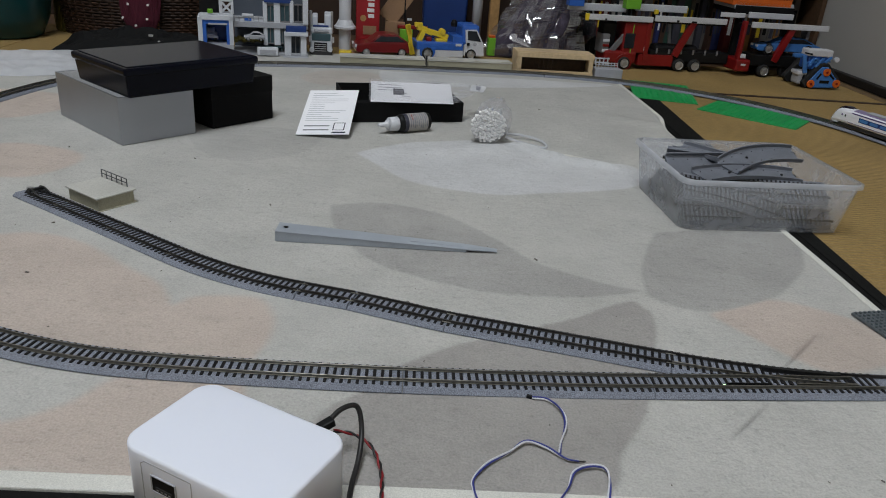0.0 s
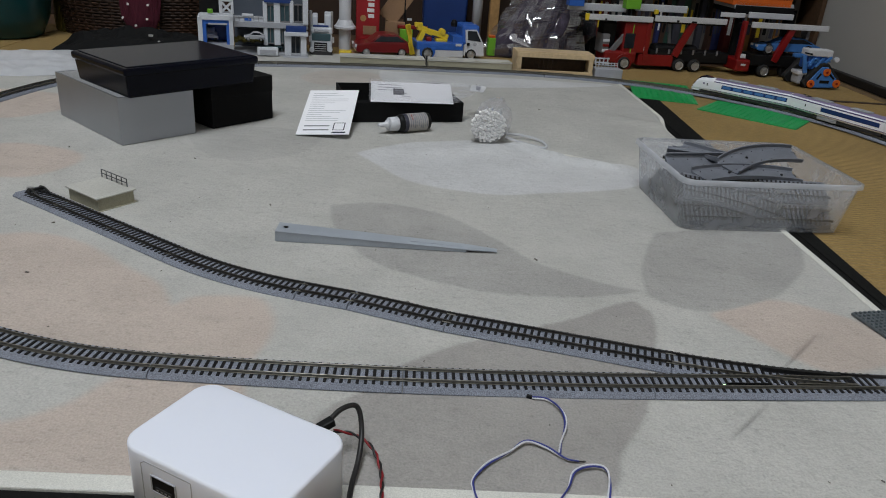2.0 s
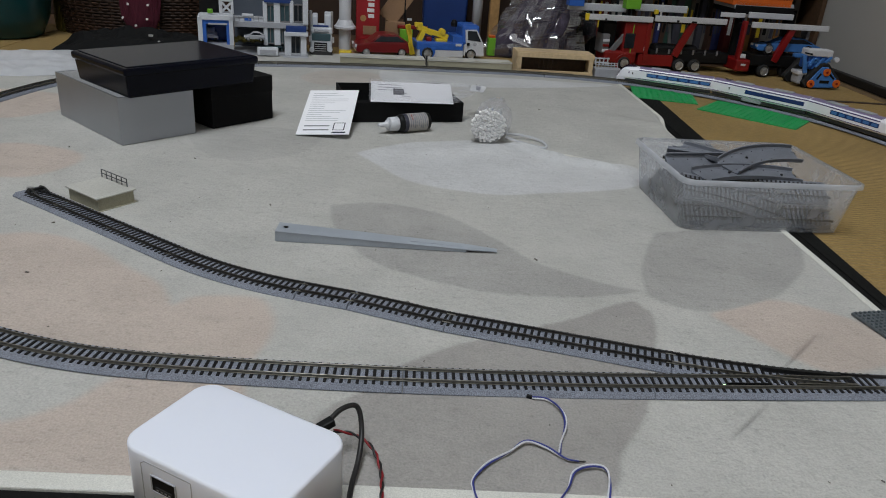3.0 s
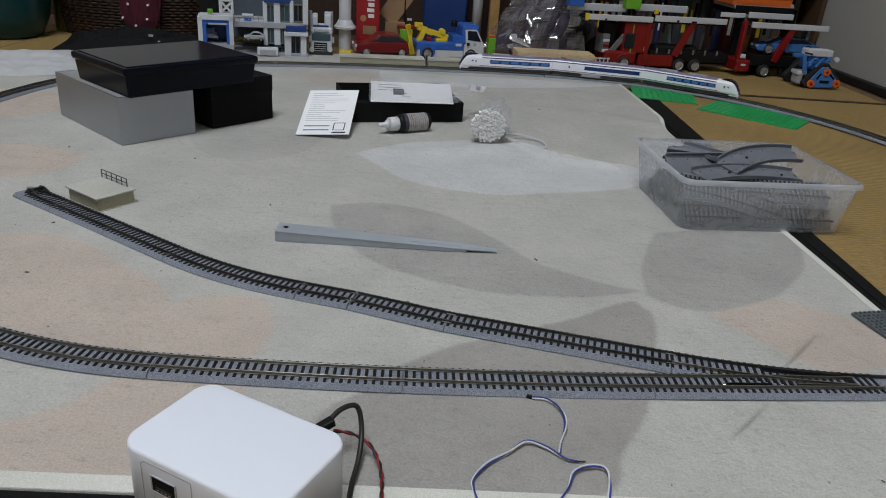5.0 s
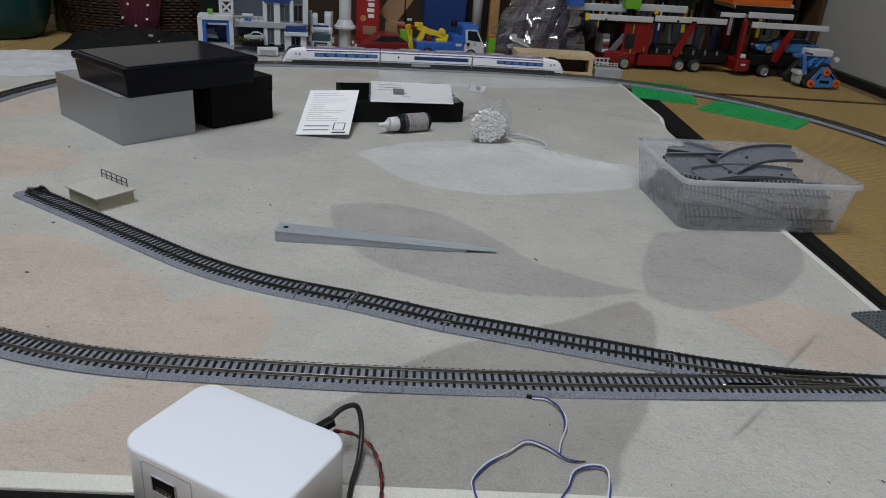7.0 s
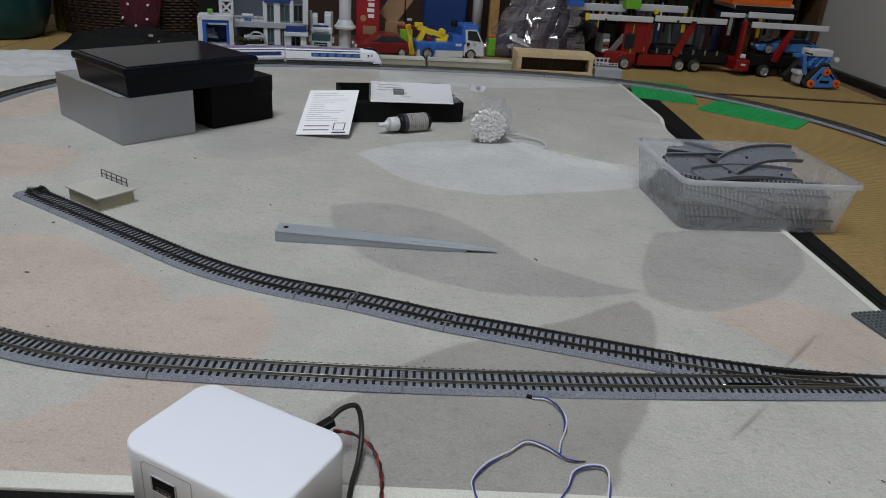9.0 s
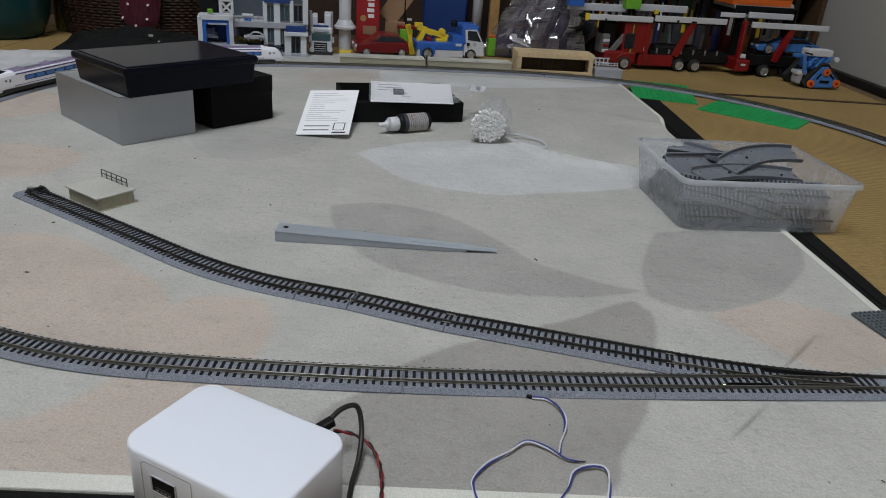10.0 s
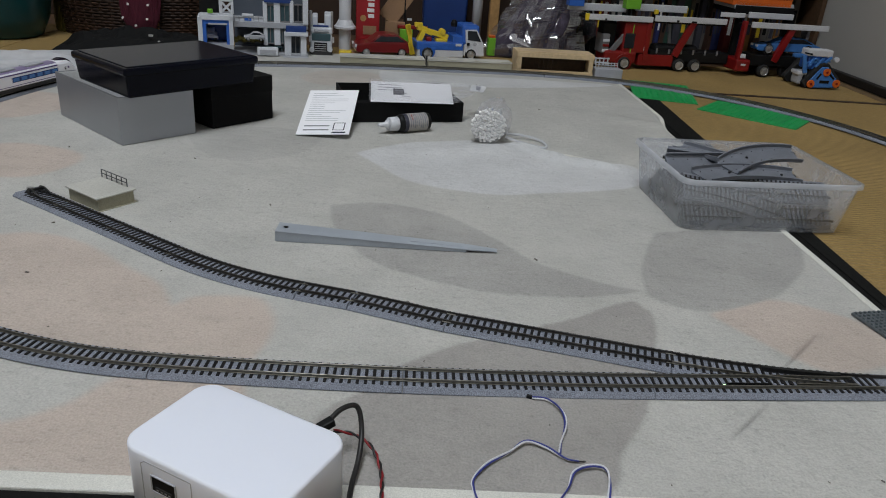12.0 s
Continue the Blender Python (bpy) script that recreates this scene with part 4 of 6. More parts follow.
part("black_cord", tube(curve_points([(-42.6, 244.5, 18), (-37.4, 252.4, 20), (-31.6, 257.4, 18), (-28.8, 252.7, 10), (-28.4, 241.8, 4), (-29.4, 227.7, 1.6), (-28.7, 208.3, 1.6)], 10), 1.15, 10), BLACK_WIRE, cable, "", True)
RED_LINE = curve_points([(-40.4, 249.8, 10), (-32.2, 251.0, 8), (-24.5, 248.2, 5), (-19.4, 239.4, 2.5), (-17.2, 227.8, 1.2), (-16.0, 209.6, 1.2)], 14)


def twisted(line, r, gap, phase, pitch):
    out, s = [], 0.0
    for i, p in enumerate(line):
        if i:
            s += (p - line[i - 1]).length
        a = 2 * math.pi * s / pitch + phase
        d = (line[min(i + 1, len(line) - 1)] - line[max(i - 1, 0)]).normalized()
        side = Vector((-d.y, d.x, 0))
        out.append(p + side * gap * math.cos(a) + Vector((0, 0, gap * math.sin(a) * 0.8 + gap)))
    return tube(out, r, 7)


part("red_cord", twisted(RED_LINE, 0.5, 0.5, 0, 11), RED_WIRE, cable, "thin red wire", True)
part("dark_cord", twisted(RED_LINE, 0.5, 0.5, math.pi, 11), BLACK_WIRE, cable, "thin black wire", True)

wires = thing("feeder_wires", "loose blue and white twisted feeder wires on the rug", "wire", 0, 0, 0)
LINE1 = curve_points([(48.8, 297.6, 0.7), (56.0, 296.2, 1.2), (61.6, 288.0, 1.8), (62.5, 277.5, 1.8), (58.8, 263.9, 1.0), (57.7, 258.1, 0.6)], 14)
LINE2 = curve_points([(65.5, 253.4, 0.7), (59.7, 254.2, 0.9), (51.7, 260.4, 1.4), (43.1, 262.8, 1.8), (35.2, 255.2, 1.5), (25.6, 246.9, 1.2), (19.8, 238.0, 0.7), (19.7, 231.4, 0.6), (22.3, 222.3, 0.6)], 14)
LINE3 = curve_points([(52.8, 225.4, 0.6), (58.7, 236.2, 0.8), (62.2, 245.3, 1.5), (68.8, 249.5, 1.8), (75.5, 249.2, 1.8), (76.8, 242.4, 1.2), (73.7, 227.6, 0.7)], 14)
for ln in (LINE1, LINE2, LINE3):
    part("blue_strand", twisted(ln, 0.42, 0.42, 0.6, 60), BLUE_WIRE, wires, "thin blue wire", True)
    part("white_strand", twisted(ln, 0.42, 0.42, 0.6 + math.pi, 60), WHITE_WIRE, wires, "thin white wire", True)

part("wire_plug", turned(box(-1.6, -0.8, 0.2, 1.2, 0.8, 1.8, 0.3), pose(47.6, 298.3, 0, 0, 0, -20)), BLACK_PLASTIC, wires, "tiny black plug")
part("bare_end", tube([Vector((65.3, 253.3, 1.0)), Vector((68.4, 254.0, 0.8))], 0.3, 6), RAIL_SHADED, wires, "bare copper wire end")

# rerailing ramp
ramp = thing("rerailing_ramp", "grey metal rerailing ramp tapering to a tip", "ramp", -115.6, 459.5, 0, 1.6)
RL = 153.5
RH = 7.6
part("top_plate", loft([(0, [(-0.3, RH - 0.8), (16, RH - 0.8), (16, RH), (-0.3, RH)]), (RL * 0.86, [(1.5, 1.6), (11, 1.6), (11, 2.2), (1.5, 2.2)]), (RL, [(3, 0.6), (8, 0.6), (8, 1.2), (3, 1.2)])]), GREY_METAL, ramp)
part("side_flange", loft([(0.5, [(0.0, 0), (0.8, 0), (0.8, RH - 0.8), (0.0, RH - 0.8)]), (RL * 0.86, [(1.7, 0), (2.4, 0), (2.4, 1.6), (1.7, 1.6)])]), GREY_METAL, ramp)
part("side_flange", loft([(0.5, [(15, 0), (15.8, 0), (15.8, RH - 0.8), (15, RH - 0.8)]), (RL * 0.86, [(10, 0), (10.7, 0), (10.7, 1.6), (10, 1.6)])]), GREY_METAL, ramp)
part("end_flange", box(-0.25, 0.3, 0, 0.4, 15.5, RH - 0.85), GREY_METAL, ramp)
part("hang_hole", turned(disc(1.7, 0.3, "Z"), pose(6, 8.2, RH + 0.02, 0, 2.5)), BLACK_PLASTIC, ramp, "dark round hanging hole")
part("rib", loft([(RL * 0.6, [(5.5, 3.5), (7.0, 3.5), (7.0, 4.2), (5.5, 4.2)]), (RL * 0.97, [(5.2, 1.0), (6.2, 1.0), (6.2, 1.5), (5.2, 1.5)])]), GREY_METAL, ramp)

# small platform end with railing
hut = thing("platform_block", "small beige station platform block with a grey railing", "model platform", -249.7, 486.3, 0, 56.9)
HW, HD, HT = 30, 38.5, 10.5
part("wall", box(0.6, 0.6, 0, HW - 0.6, HD - 0.6, HT - 1.2, 0.2, 1), BEIGE, hut)
part("deck", box(-1, -1, HT - 1.2, HW + 1, HD + 1, HT, 0.3, 1), BEIGE_TOP, hut, "pale grey-beige deck")
part("foot", box(-1, -1, 0, HW + 0.8, HD * 0.3, 0.5), BEIGE, hut)
rail_bits = []
for k in range(6):
    rail_bits.append(box(HW - 2, 6 + k * 6.4, HT, HW - 1.4, 6.6 + k * 6.4, HT + 6.4))
for z in (2.9, 6.0):
    rail_bits.append(box(HW - 2, 6, HT + z, HW - 1.4, 38.6, HT + z + 0.6))
part("railing", join(*rail_bits), mat("railing_grey", (0.10, 0.10, 0.10), rough=0.5), hut, "thin dark grey railing")

# leaflet card leaning on the box, and the bagged leaflet
card = thing("leaflet_card", "white printed instruction card leaning on the black box", "card", -157.0, 718.0, 0.5, 0.2, rx=15.5, ry=-4.6)
KW, KL = 54, 94
part("sheet", prism([(0, 0), (KW, 0), (KW, KL), (0, KL)], 0.5), PAPER, card)
rng = random.Random(4)
for k in range(15):
    w = rng.choice([16, 26, 34, 40])
    y = KL - 8 - k * 4.2
    part("text_line", box(5, y, 0.5, 5 + w, y + 0.7, 0.62), PRINT_PALE, card)
for k in range(2):
    part("text_line", box(6, 16 - k * 8, 0.5, 32, 18 - k * 8, 0.62), INK, card)
part("stamp_frame", join(box(36, 8, 0.5, 48, 9, 0.64), box(36, 22, 0.5, 48, 23, 0.64), box(36, 8, 0.5, 37, 23, 0.64), box(47, 8, 0.5, 48, 23, 0.64)), INK_DARK, card)
part("footer_bar", box(36, 2.5, 0.5, 50, 5, 0.64), INK_DARK, card)

leaflet = thing("bagged_leaflet", "folded white leaflet in a clear crinkled bag on the box", "leaflet", -90.4, 790.7, 22.6, 6.5, rx=9)
part("sheet", prism([(0, 0), (91, 4), (92, 62), (0, 60)], 0.8), PAPER, leaflet)
for k in range(5):
    part("text_line", box(8 if k < 3 else 34, 50 - k * 8, 0.8, 32 + 3 * k, 51.6 - k * 8, 0.95), INK, leaflet)
part("print_block", box(25, 22, 0.8, 37, 40, 0.95), INK_DARK, leaflet)
part("clear_bag", turned(join(prism([(-2, 0), (94, 4), (124, 44), (128, 62), (92, 66), (-2, 66)], 0.2, 1.6)), pose(0, 0, 0)), CLEAR_BAG, leaflet, "clear crinkled bag")
part("bag_tag", prism([(112, 42), (128, 38), (134, 56), (118, 61)], 0.4, 2.0), WHITE_SHEET, leaflet, "small white tag")
part("tag_print", prism([(120, 44), (125, 43), (127, 54), (122, 55)], 0.2, 2.6), INK, leaflet)
# white slivers laid on the bag as its glints
for k in range(5):
    part("bag_glint", turned(prism([(0, -0.5), (30 - 3 * k, 0), (0, 0.6)], 0.3, 2.0), pose(84 + 5 * k, 12 + 9 * k, 0, 0, 0, 28 - 11 * (k % 3))), WHITE_SHEET, leaflet)

# oil bottle lying on the rug
bottle = thing("oil_bottle", "small dark bottle with grey label and white nozzle, lying down", "bottle", -79.4, 743.9, 9.6, 31.9)
lay = pose(0, 0, 0, 0, 90)
part("bottle_body", turned(lathe([(6, 25), (9, 27), (9.4, 29), (9.4, 60), (8.6, 62), (2, 63)], 32), lay), BLACK_PLASTIC, bottle, "", True)
part("label", turned(lathe([(9.6, 31), (9.6, 58)], 32, False), lay), LABEL_GREY, bottle, "grey printed label", True)
part("cap", turned(lathe([(6.4, 15), (7.2, 16), (7.4, 25), (6.6, 26)], 32), lay), WHITE_TOY, bottle, "white ribbed cap", True)
part("nozzle", turned(lathe([(1.4, 3), (2.0, 5), (2.8, 11), (4.6, 12.5), (5.0, 15)], 24), lay), WHITE_TOY, bottle, "white nozzle", True)
part("label_band", turned(lathe([(9.75, 31), (9.75, 35)], 32, False), lay), INK_DARK, bottle, "dark printed band", True)
rng = random.Random(5)
for k in range(9):
    for row in (-62, -38, -14, 10):
        w = rng.uniform(0.5, 1.3)
        bar = turned(box(-rng.uniform(1.2, 3.4), -9.95, 36.6 + 2.4 * k, rng.uniform(0.4, 2.4), -9.6, 36.6 + 2.4 * k + w), pose(0, 0, 0, 0, 0, row))
        part("label_bar", turned(bar, lay), RED_WIRE if k == 1 and row < -20 else INK, bottle)

# cotton swabs in a clear bag
swabs = thing("swab_bag", "clear bag full of white cotton swabs", "cotton swabs", 37.9, 735.4, 0, 8)
rng = random.Random(8)
bud = None
for k in range(120):
    a, r = k * 2.39996, 16.8 * math.sqrt((k + 0.5) / 120)
    cx, cz = r * math.cos(a) * 1.05 + rng.uniform(-0.6, 0.6), 18.4 + r * math.sin(a) + rng.uniform(-0.8, 0.8)
    if bud is None:
        bud = part("cotton_bud", turned(lathe([(0.8, -3), (1.4, -2.2), (1.6, 0), (1.45, 2.0), (0.7, 2.9)], 10), pose(0, 0, 0, 90)), COTTON, swabs, "", True)
        bud_mesh = bud.data
    else:
        bud = new("cotton_bud", bud_mesh)
        bud.parent = swabs
    bud.matrix_basis = pose(cx * MM, (6 + rng.uniform(-1.2, 1.2)) * MM, cz * MM, rng.uniform(-7, 7), 0, rng.uniform(-7, 7) + 8)
sticks = []
for k in range(40):
    a, r = rng.uniform(0, 2 * math.pi), 14.5 * math.sqrt(rng.random())
    sticks.append(tube([Vector((r * math.cos(a), 8, 18.4 + r * math.sin(a))), Vector((r * math.cos(a) * 0.9 + 13, 46, 18.4 + r * math.sin(a) * 0.9))], 0.9, 5))
part("swab_sticks", join(*sticks), WHITE_TOY, swabs)["kind"] = "stuff"


def crumpled(stations, amp, seed, n=28, floor=0.3):
    """A loose bag skin through round stations (x, y, z, rx, rz) along y, with dents."""
    rings = []
    bm = bmesh.new()
    for x, y, z, rx, rz in stations:
        ring = []
        for k in range(n):
            a = 2 * math.pi * k / n
            d = 1 + amp * noise.noise(Vector((math.cos(a) * 2.2, y * 0.09 + seed, math.sin(a) * 2.2)))
            ring.append(bm.verts.new((x + rx * d * math.cos(a), y, max(floor, z + rz * d * math.sin(a)))))
        rings.append(ring)
    for a, b in zip(rings, rings[1:]):
        for k in range(n):
            bm.faces.new((a[k], a[(k + 1) % n], b[(k + 1) % n], b[k]))
    bm.faces.new(rings[0][::-1])
    bm.faces.new(rings[-1])
    bmesh.ops.recalc_face_normals(bm, faces=bm.faces)
    return bm


part("bag", crumpled([(0, -1, 18, 13.5, 13.5), (0, 3, 18.2, 18, 17.6), (4, 13, 18.4, 19.5, 18), (7, 24, 18.8, 20.5, 18.6), (10, 36, 19.4, 21, 19.2), (13, 48, 20, 20, 19), (15, 58, 20, 15, 14), (16, 64, 20, 5, 6)], 0.2, 3), SWAB_FILM, swabs, "crinkled clear bag", False)
unswab = swabs.matrix_basis.inverted()


def by_swabs(x, y, z):
    """A point of the room, in the swab bag's own space."""
    return tuple(unswab @ Vector((x * MM, y * MM, z * MM)) / MM)


part("elastic_loop", tube(curve_points([by_swabs(*p) for p in ((58.1, 759.2, 7), (71.7, 769.4, 4), (87.6, 767.6, 2), (96.9, 756.3, 1.6), (98.9, 740.7, 1.4), (94.3, 735.3, 1.4), (79.7, 743.2, 1.6), (64.9, 753.4, 2.4), (57.0, 755.1, 5))], 8), 1.5, 7), WHITE_SHEET, swabs, "white elastic loop")

# milky plastic container with spare track
tub = thing("plastic_tub", "milky clear plastic tub without lid", "tub", 185.0, 538.8, 0, 7.3)
TW, TD, TH = 134.0, 103, 43


def shell(w, d, h, flare, thick, r):
    """An open tub with rounded corners, walls that lean out, and a floor."""
    bm = bmesh.new()
    loops = []
    for i, (f, z) in enumerate(((0, 0), (flare, h), (flare - thick, h), (-thick, thick))):
        loops.append([bm.verts.new((w / 2 + x, d / 2 + y, z)) for x, y in rounded(w + 2 * f, d + 2 * f, r + f * 0.2)])
    n = len(loops[0])
    for a, b in zip(loops, loops[1:]):
        for k in range(n):
            bm.faces.new((a[k], a[(k + 1) % n], b[(k + 1) % n], b[k]))
    bm.faces.new(loops[0][::-1])
    bm.faces.new(loops[-1])
    bmesh.ops.recalc_face_normals(bm, faces=bm.faces)
    return bm


part("tub_body", shell(TW, TD, TH, 6.5, 1.0, 9), MILKY, tub, "", True)
rim_line = [(TW / 2 + x, TD / 2 + y) for x, y in rounded(TW + 13, TD + 13, 10.3)]
rim_line += rim_line[:1]


def band(line, z0, z1, thick):
    """An upright ribbon round an outline, folded out at its top."""
    bm = bmesh.new()
    cx, cy = TW / 2, TD / 2
    rows = []
    for x, y in line:
        d = Vector((x - cx, y - cy)).normalized() * thick
        rows.append([bm.verts.new(p) for p in ((x, y, z1), (x + d.x, y + d.y, z1 - 0.6), (x + d.x * 1.1, y + d.y * 1.1, z0))])
    for a, b in zip(rows, rows[1:]):
        for k in range(2):
            bm.faces.new((a[k], b[k], b[k + 1], a[k + 1]))
    return bm


part("rim", band(rim_line, TH - 3.6, TH + 0.3, 2.2), MILKY_RIM, tub, "folded-over rim", True)


def spare(x, y, z, rz, length, radius, rx=0.0, ry=0.0):
    """A loose piece of track in the tub, often upside down."""
    t = thing("spare_track", "loose grey model track piece kept in the tub", "model track", x, y, z, rz, "spare track pieces in the tub", "", rx, ry)
    line = arc_line(0, 0, 0, length, radius)
    part("roadbed", sweep(line, [(-BED_HALF, -2.6), (-BED_HALF, 0.6), (-BED_TOP, BED_H), (BED_TOP, BED_H), (BED_HALF, 0.6), (BED_HALF, -2.6), (BED_HALF - 1, -2.6), (BED_HALF - 1.2, 0.2), (BED_TOP - 0.8, 1.0), (-BED_TOP + 0.8, 1.0), (-BED_HALF + 1.2, 0.2), (-BED_HALF + 1, -2.6)]), SPARE_GREY, t, "dark grey moulded underside")
    for o in (-GAUGE_HALF, GAUGE_HALF):
        part("rail", sweep(line, rail_profile(o)), RAIL_SHADED, t)
    for i in range(int(length / PITCH)):
        px, py, th = at_length(length, radius, (i + 0.5) * PITCH)
        s = new("sleeper", sleeper_mesh(8.2))
        s.parent = t
        s.matrix_basis = pose(px * MM, py * MM, 0, 0, 0, math.degrees(th))
    pegs = []
    for i in range(int(length / 13)):
        px, py, th = at_length(length, radius, (i + 0.5) * 13)
        for o in (-6.2, 6.2):
            pegs.append(turned(lathe([(0.4, 0), (0.4, 0.6), (0.2, 0.8)], 6), pose(px - o * math.sin(th), py + o * math.cos(th), 1.0, 180)))
        if i % 4 == 2:
            pegs.append(turned(box(-1.0, -0.3, -0.6, 1.0, 0.3, 1.0), pose(px, py, 0, 0, 0, math.degrees(th) + 40)))
    part("underside_pegs", join(*pegs), UNDER, t, "rows of tiny moulded pegs")["kind"] = "stuff"
    for jx, jo in ((length, -4.7), (0, 4.7)):
        ax, ay, ath = at_length(length, radius, jx)
        part("joiner", turned(box(-2.4, jo - 0.9, 1.0, 2.4, jo + 0.9, 3.4, 0.3), pose(ax, ay, 0, 0, 0, math.degrees(ath))), BLACK_PLASTIC, t, "black track joiner")
    return t


TUB = tub.matrix_basis.copy()


def in_tub(x, y, z, rz, length, radius, rx=0.0, ry=0.0):
    t = spare(0, 0, 0, 0, length, radius)
    t.matrix_basis = TUB @ pose(x * MM, y * MM, z * MM, 0, 0, rz) @ pose(0, 0, 0, 0, ry, 0) @ pose(0, 0, 0, rx, 0, 0)


in_tub(5, 15, 9, -1, 124, 0, 46)
in_tub(2, 17, 31, 3, 126, -420, 48, 9)
in_tub(46, 26, 27, 0, 84, 0, 40, 2)
in_tub(20, 58, 20, 6, 100, 0, 20)
in_tub(10, 90, 12, -80, 70, 0, 50, -6)
in_tub(18, 21, 38, 29, 98, 170, -170, 0)
in_tub(48, 40, 40, 43, 90, 130, -162, -8)
in_tub(2, 48, 37, 8, 66, 0, -140)
in_tub(12, 80, 36, -24, 34, 0, -60)
in_tub(26, 90, 42, -50, 40, 0, -178)

# green and grey studded plates
def plate(name, label, x, y, rz, nx, ny, material, group, studs=True, z=-4.2, pitch=8.0, stud=0.55):
    p = thing(name, label, "toy plate", x, y, z, rz, group)
    part("plate_base", box(0, 0, 0, nx * pitch, ny * pitch, 1.6, 0.2, 1), material, p)
    if studs:
        bits = []
        for i in range(nx):
            for j in range(ny):
                bits.append(turned(lathe([(pitch * 0.28, 1.5), (pitch * 0.28, 1.5 + stud * 0.8), (pitch * 0.24, 1.5 + stud)], 8), pose((i + 0.5) * pitch, (j + 0.5) * pitch, 0)))
        part("studs", join(*bits), material, p)["kind"] = "stuff"
    return p


plate("studded_plate", "green studded toy base plate under the track", 327, 989, -37, 16, 10, GREEN, "green base plates", z=-2.0)
plate("studded_plate", "green studded toy base plate beside the rug", 250, 1033, -8.6, 11, 16, GREEN, "green base plates", z=-1.95)
plate("studded_plate", "dark grey studded toy plate at the rug's edge", 259.5, 413.0, -75, 14, 20, STUD_GREY, "", z=0.4, pitch=3.4, stud=1.2)

# ---- background along the far side ----
def block(u0, z0, u1, z1, y0, y1, bev=0.6):
    """A block given by its face (u along, z up) and its depth."""
    (u0, u1), (z0, z1) = sorted((u0, u1)), sorted((z0, z1))
    return box(u0, y0, z0, u1, y1, z1, min(bev, (u1 - u0) * 0.3, (z1 - z0) * 0.3, (y1 - y0) * 0.3), 2)


def beam(u0, z0, u1, z1, wide, y0, y1):
    """A slanting bar in the face's plane."""
    d = Vector((u1 - u0, 0, z1 - z0))
    a = math.degrees(math.atan2(d.z, d.x))
    return turned(box(0, y0, -wide / 2, d.length, y1, wide / 2, 0.6), pose(u0, 0, z0, 0, -a, 0))


def wheel(parent, u, z, y, r, w=9.0, rim=CHROME):
    t = part("wheel", turned(disc(r, w), pose(u, y, z)), TYRE, parent, "black rubber tyre")
    part("rim", turned(lathe([(r * 0.2, 1.2), (r * 0.35, 0.6), (r * 0.55, 0.3), (r * 0.62, 1.4), (r * 0.66, 1.4), (r * 0.66, 0), (r * 0.2, 0)], 20), pose(u, y - w / 2 - 0.2, z, 90)), rim, t, "pale wheel rim")
    for k in range(5):
        a = 2 * math.pi * k / 5
        part("spoke", turned(beam(0, 0, r * 0.6 * math.cos(a), r * 0.6 * math.sin(a), r * 0.16, -1.0, 0.2), pose(u, y - w / 2 - 0.4, z)), rim, t)
    return t


# station platforms beside the far line

def platform(x, y, hd, ln):
    p = thing("station_platform", "long beige model station platform beside the far track", "model platform", x, y, 0, hd, "station platforms")
    part("side_wall", box(0.4, 0.8, -0.3, ln - 0.4, 27, 9.5, 0.3, 1), BEIGE, p)
    part("deck", box(0, 0, 9.5, ln, 28, 11.2, 0.4, 1), BEIGE_TOP, p, "pale grey-beige deck")
    part("edge_strip", box(0.5, 1.5, 11.2, ln - 0.5, 3.5, 11.5), BEIGE, p)


platform(-174.5, 1112.3, 10.6, 128.3)
platform(-44.9, 1135.1, 11.6, 134.0)
sig = thing("signal_post", "tiny dark signal post at the platform joint", "model signal", -46.5, 1132.1, 0, 10)
part("post", box(-0.7, -1.5, 0, 0.7, 0, 17, 0.2, 1), UNDER, sig)
part("head", box(-1.4, -1.8, 12, 1.4, 0.2, 17.5, 0.4, 1), UNDER, sig)

# wooden building frame beside the platforms
HD = 7.1
wf = thing("model_shed", "pale wooden model shed frame with open front", "model building", 90.4, 1140.7, -1, HD)
FW, FZ = 121.5, 33.0
part("bottom_beam", box(0, 0, 0, FW, 3, 7.5, 0.5), WOOD, wf)
part("top_beam", box(0, 0, FZ - 7, FW, 3, FZ, 0.5), WOOD, wf)
part("end_post", box(2, 0.2, 7.6, 8, 2.8, FZ - 7.1, 0.3), WOOD, wf)
part("end_post", box(FW - 8, 0.2, 7.6, FW - 2, 2.8, FZ - 7.1, 0.3), WOOD, wf)
part("back_frame", join(box(0, 38, 0, FW, 41, 7.5, 0.5), box(0, 38, FZ - 7, FW, 41, FZ, 0.5)), WOOD, wf)
part("side_frame", box(0, 3.1, 0, 3, 37.9, FZ, 0.5), WOOD, wf)
part("side_frame", box(FW - 3, 3.1, 0, FW, 37.9, FZ, 0.5), WOOD, wf)
for k in range(4):
    part("mullion", box(40 + 7 * k, 20, 7, 42 + 7 * k, 22, FZ - 12, 0.3), SHELF_WOOD, wf)
# added sheet; its dark colour stands for the shade inside the shed
part("back_panel", box(3.2, 35, 2, FW - 3.2, 37, FZ - 1, 0.3, 1), SHELF_WOOD, wf, "dark panel added for the shaded inside of the shed")
part("top_panel", box(0.5, 3.1, FZ - 0.2, FW - 0.5, 37.9, FZ + 1.2, 0.4), WOOD, wf)

ge = thing("track_bed_end", "grey ballast-coloured block with tiny white fence", "model block", 214.7, 1157.2, -1, HD)
part("block", box(0, 0, 0, 44, 22, 14, 0.8), LIGHT_GREY, ge)
part("fence", join(*[box(4 + 5 * k, 16, 14, 5 + 5 * k, 17, 22, 0.1, 1) for k in range(8)], box(4, 16, 20, 40, 17, 21), box(4, 16, 17, 40, 17, 18)), WHITE_TOY, ge, "tiny white fence")

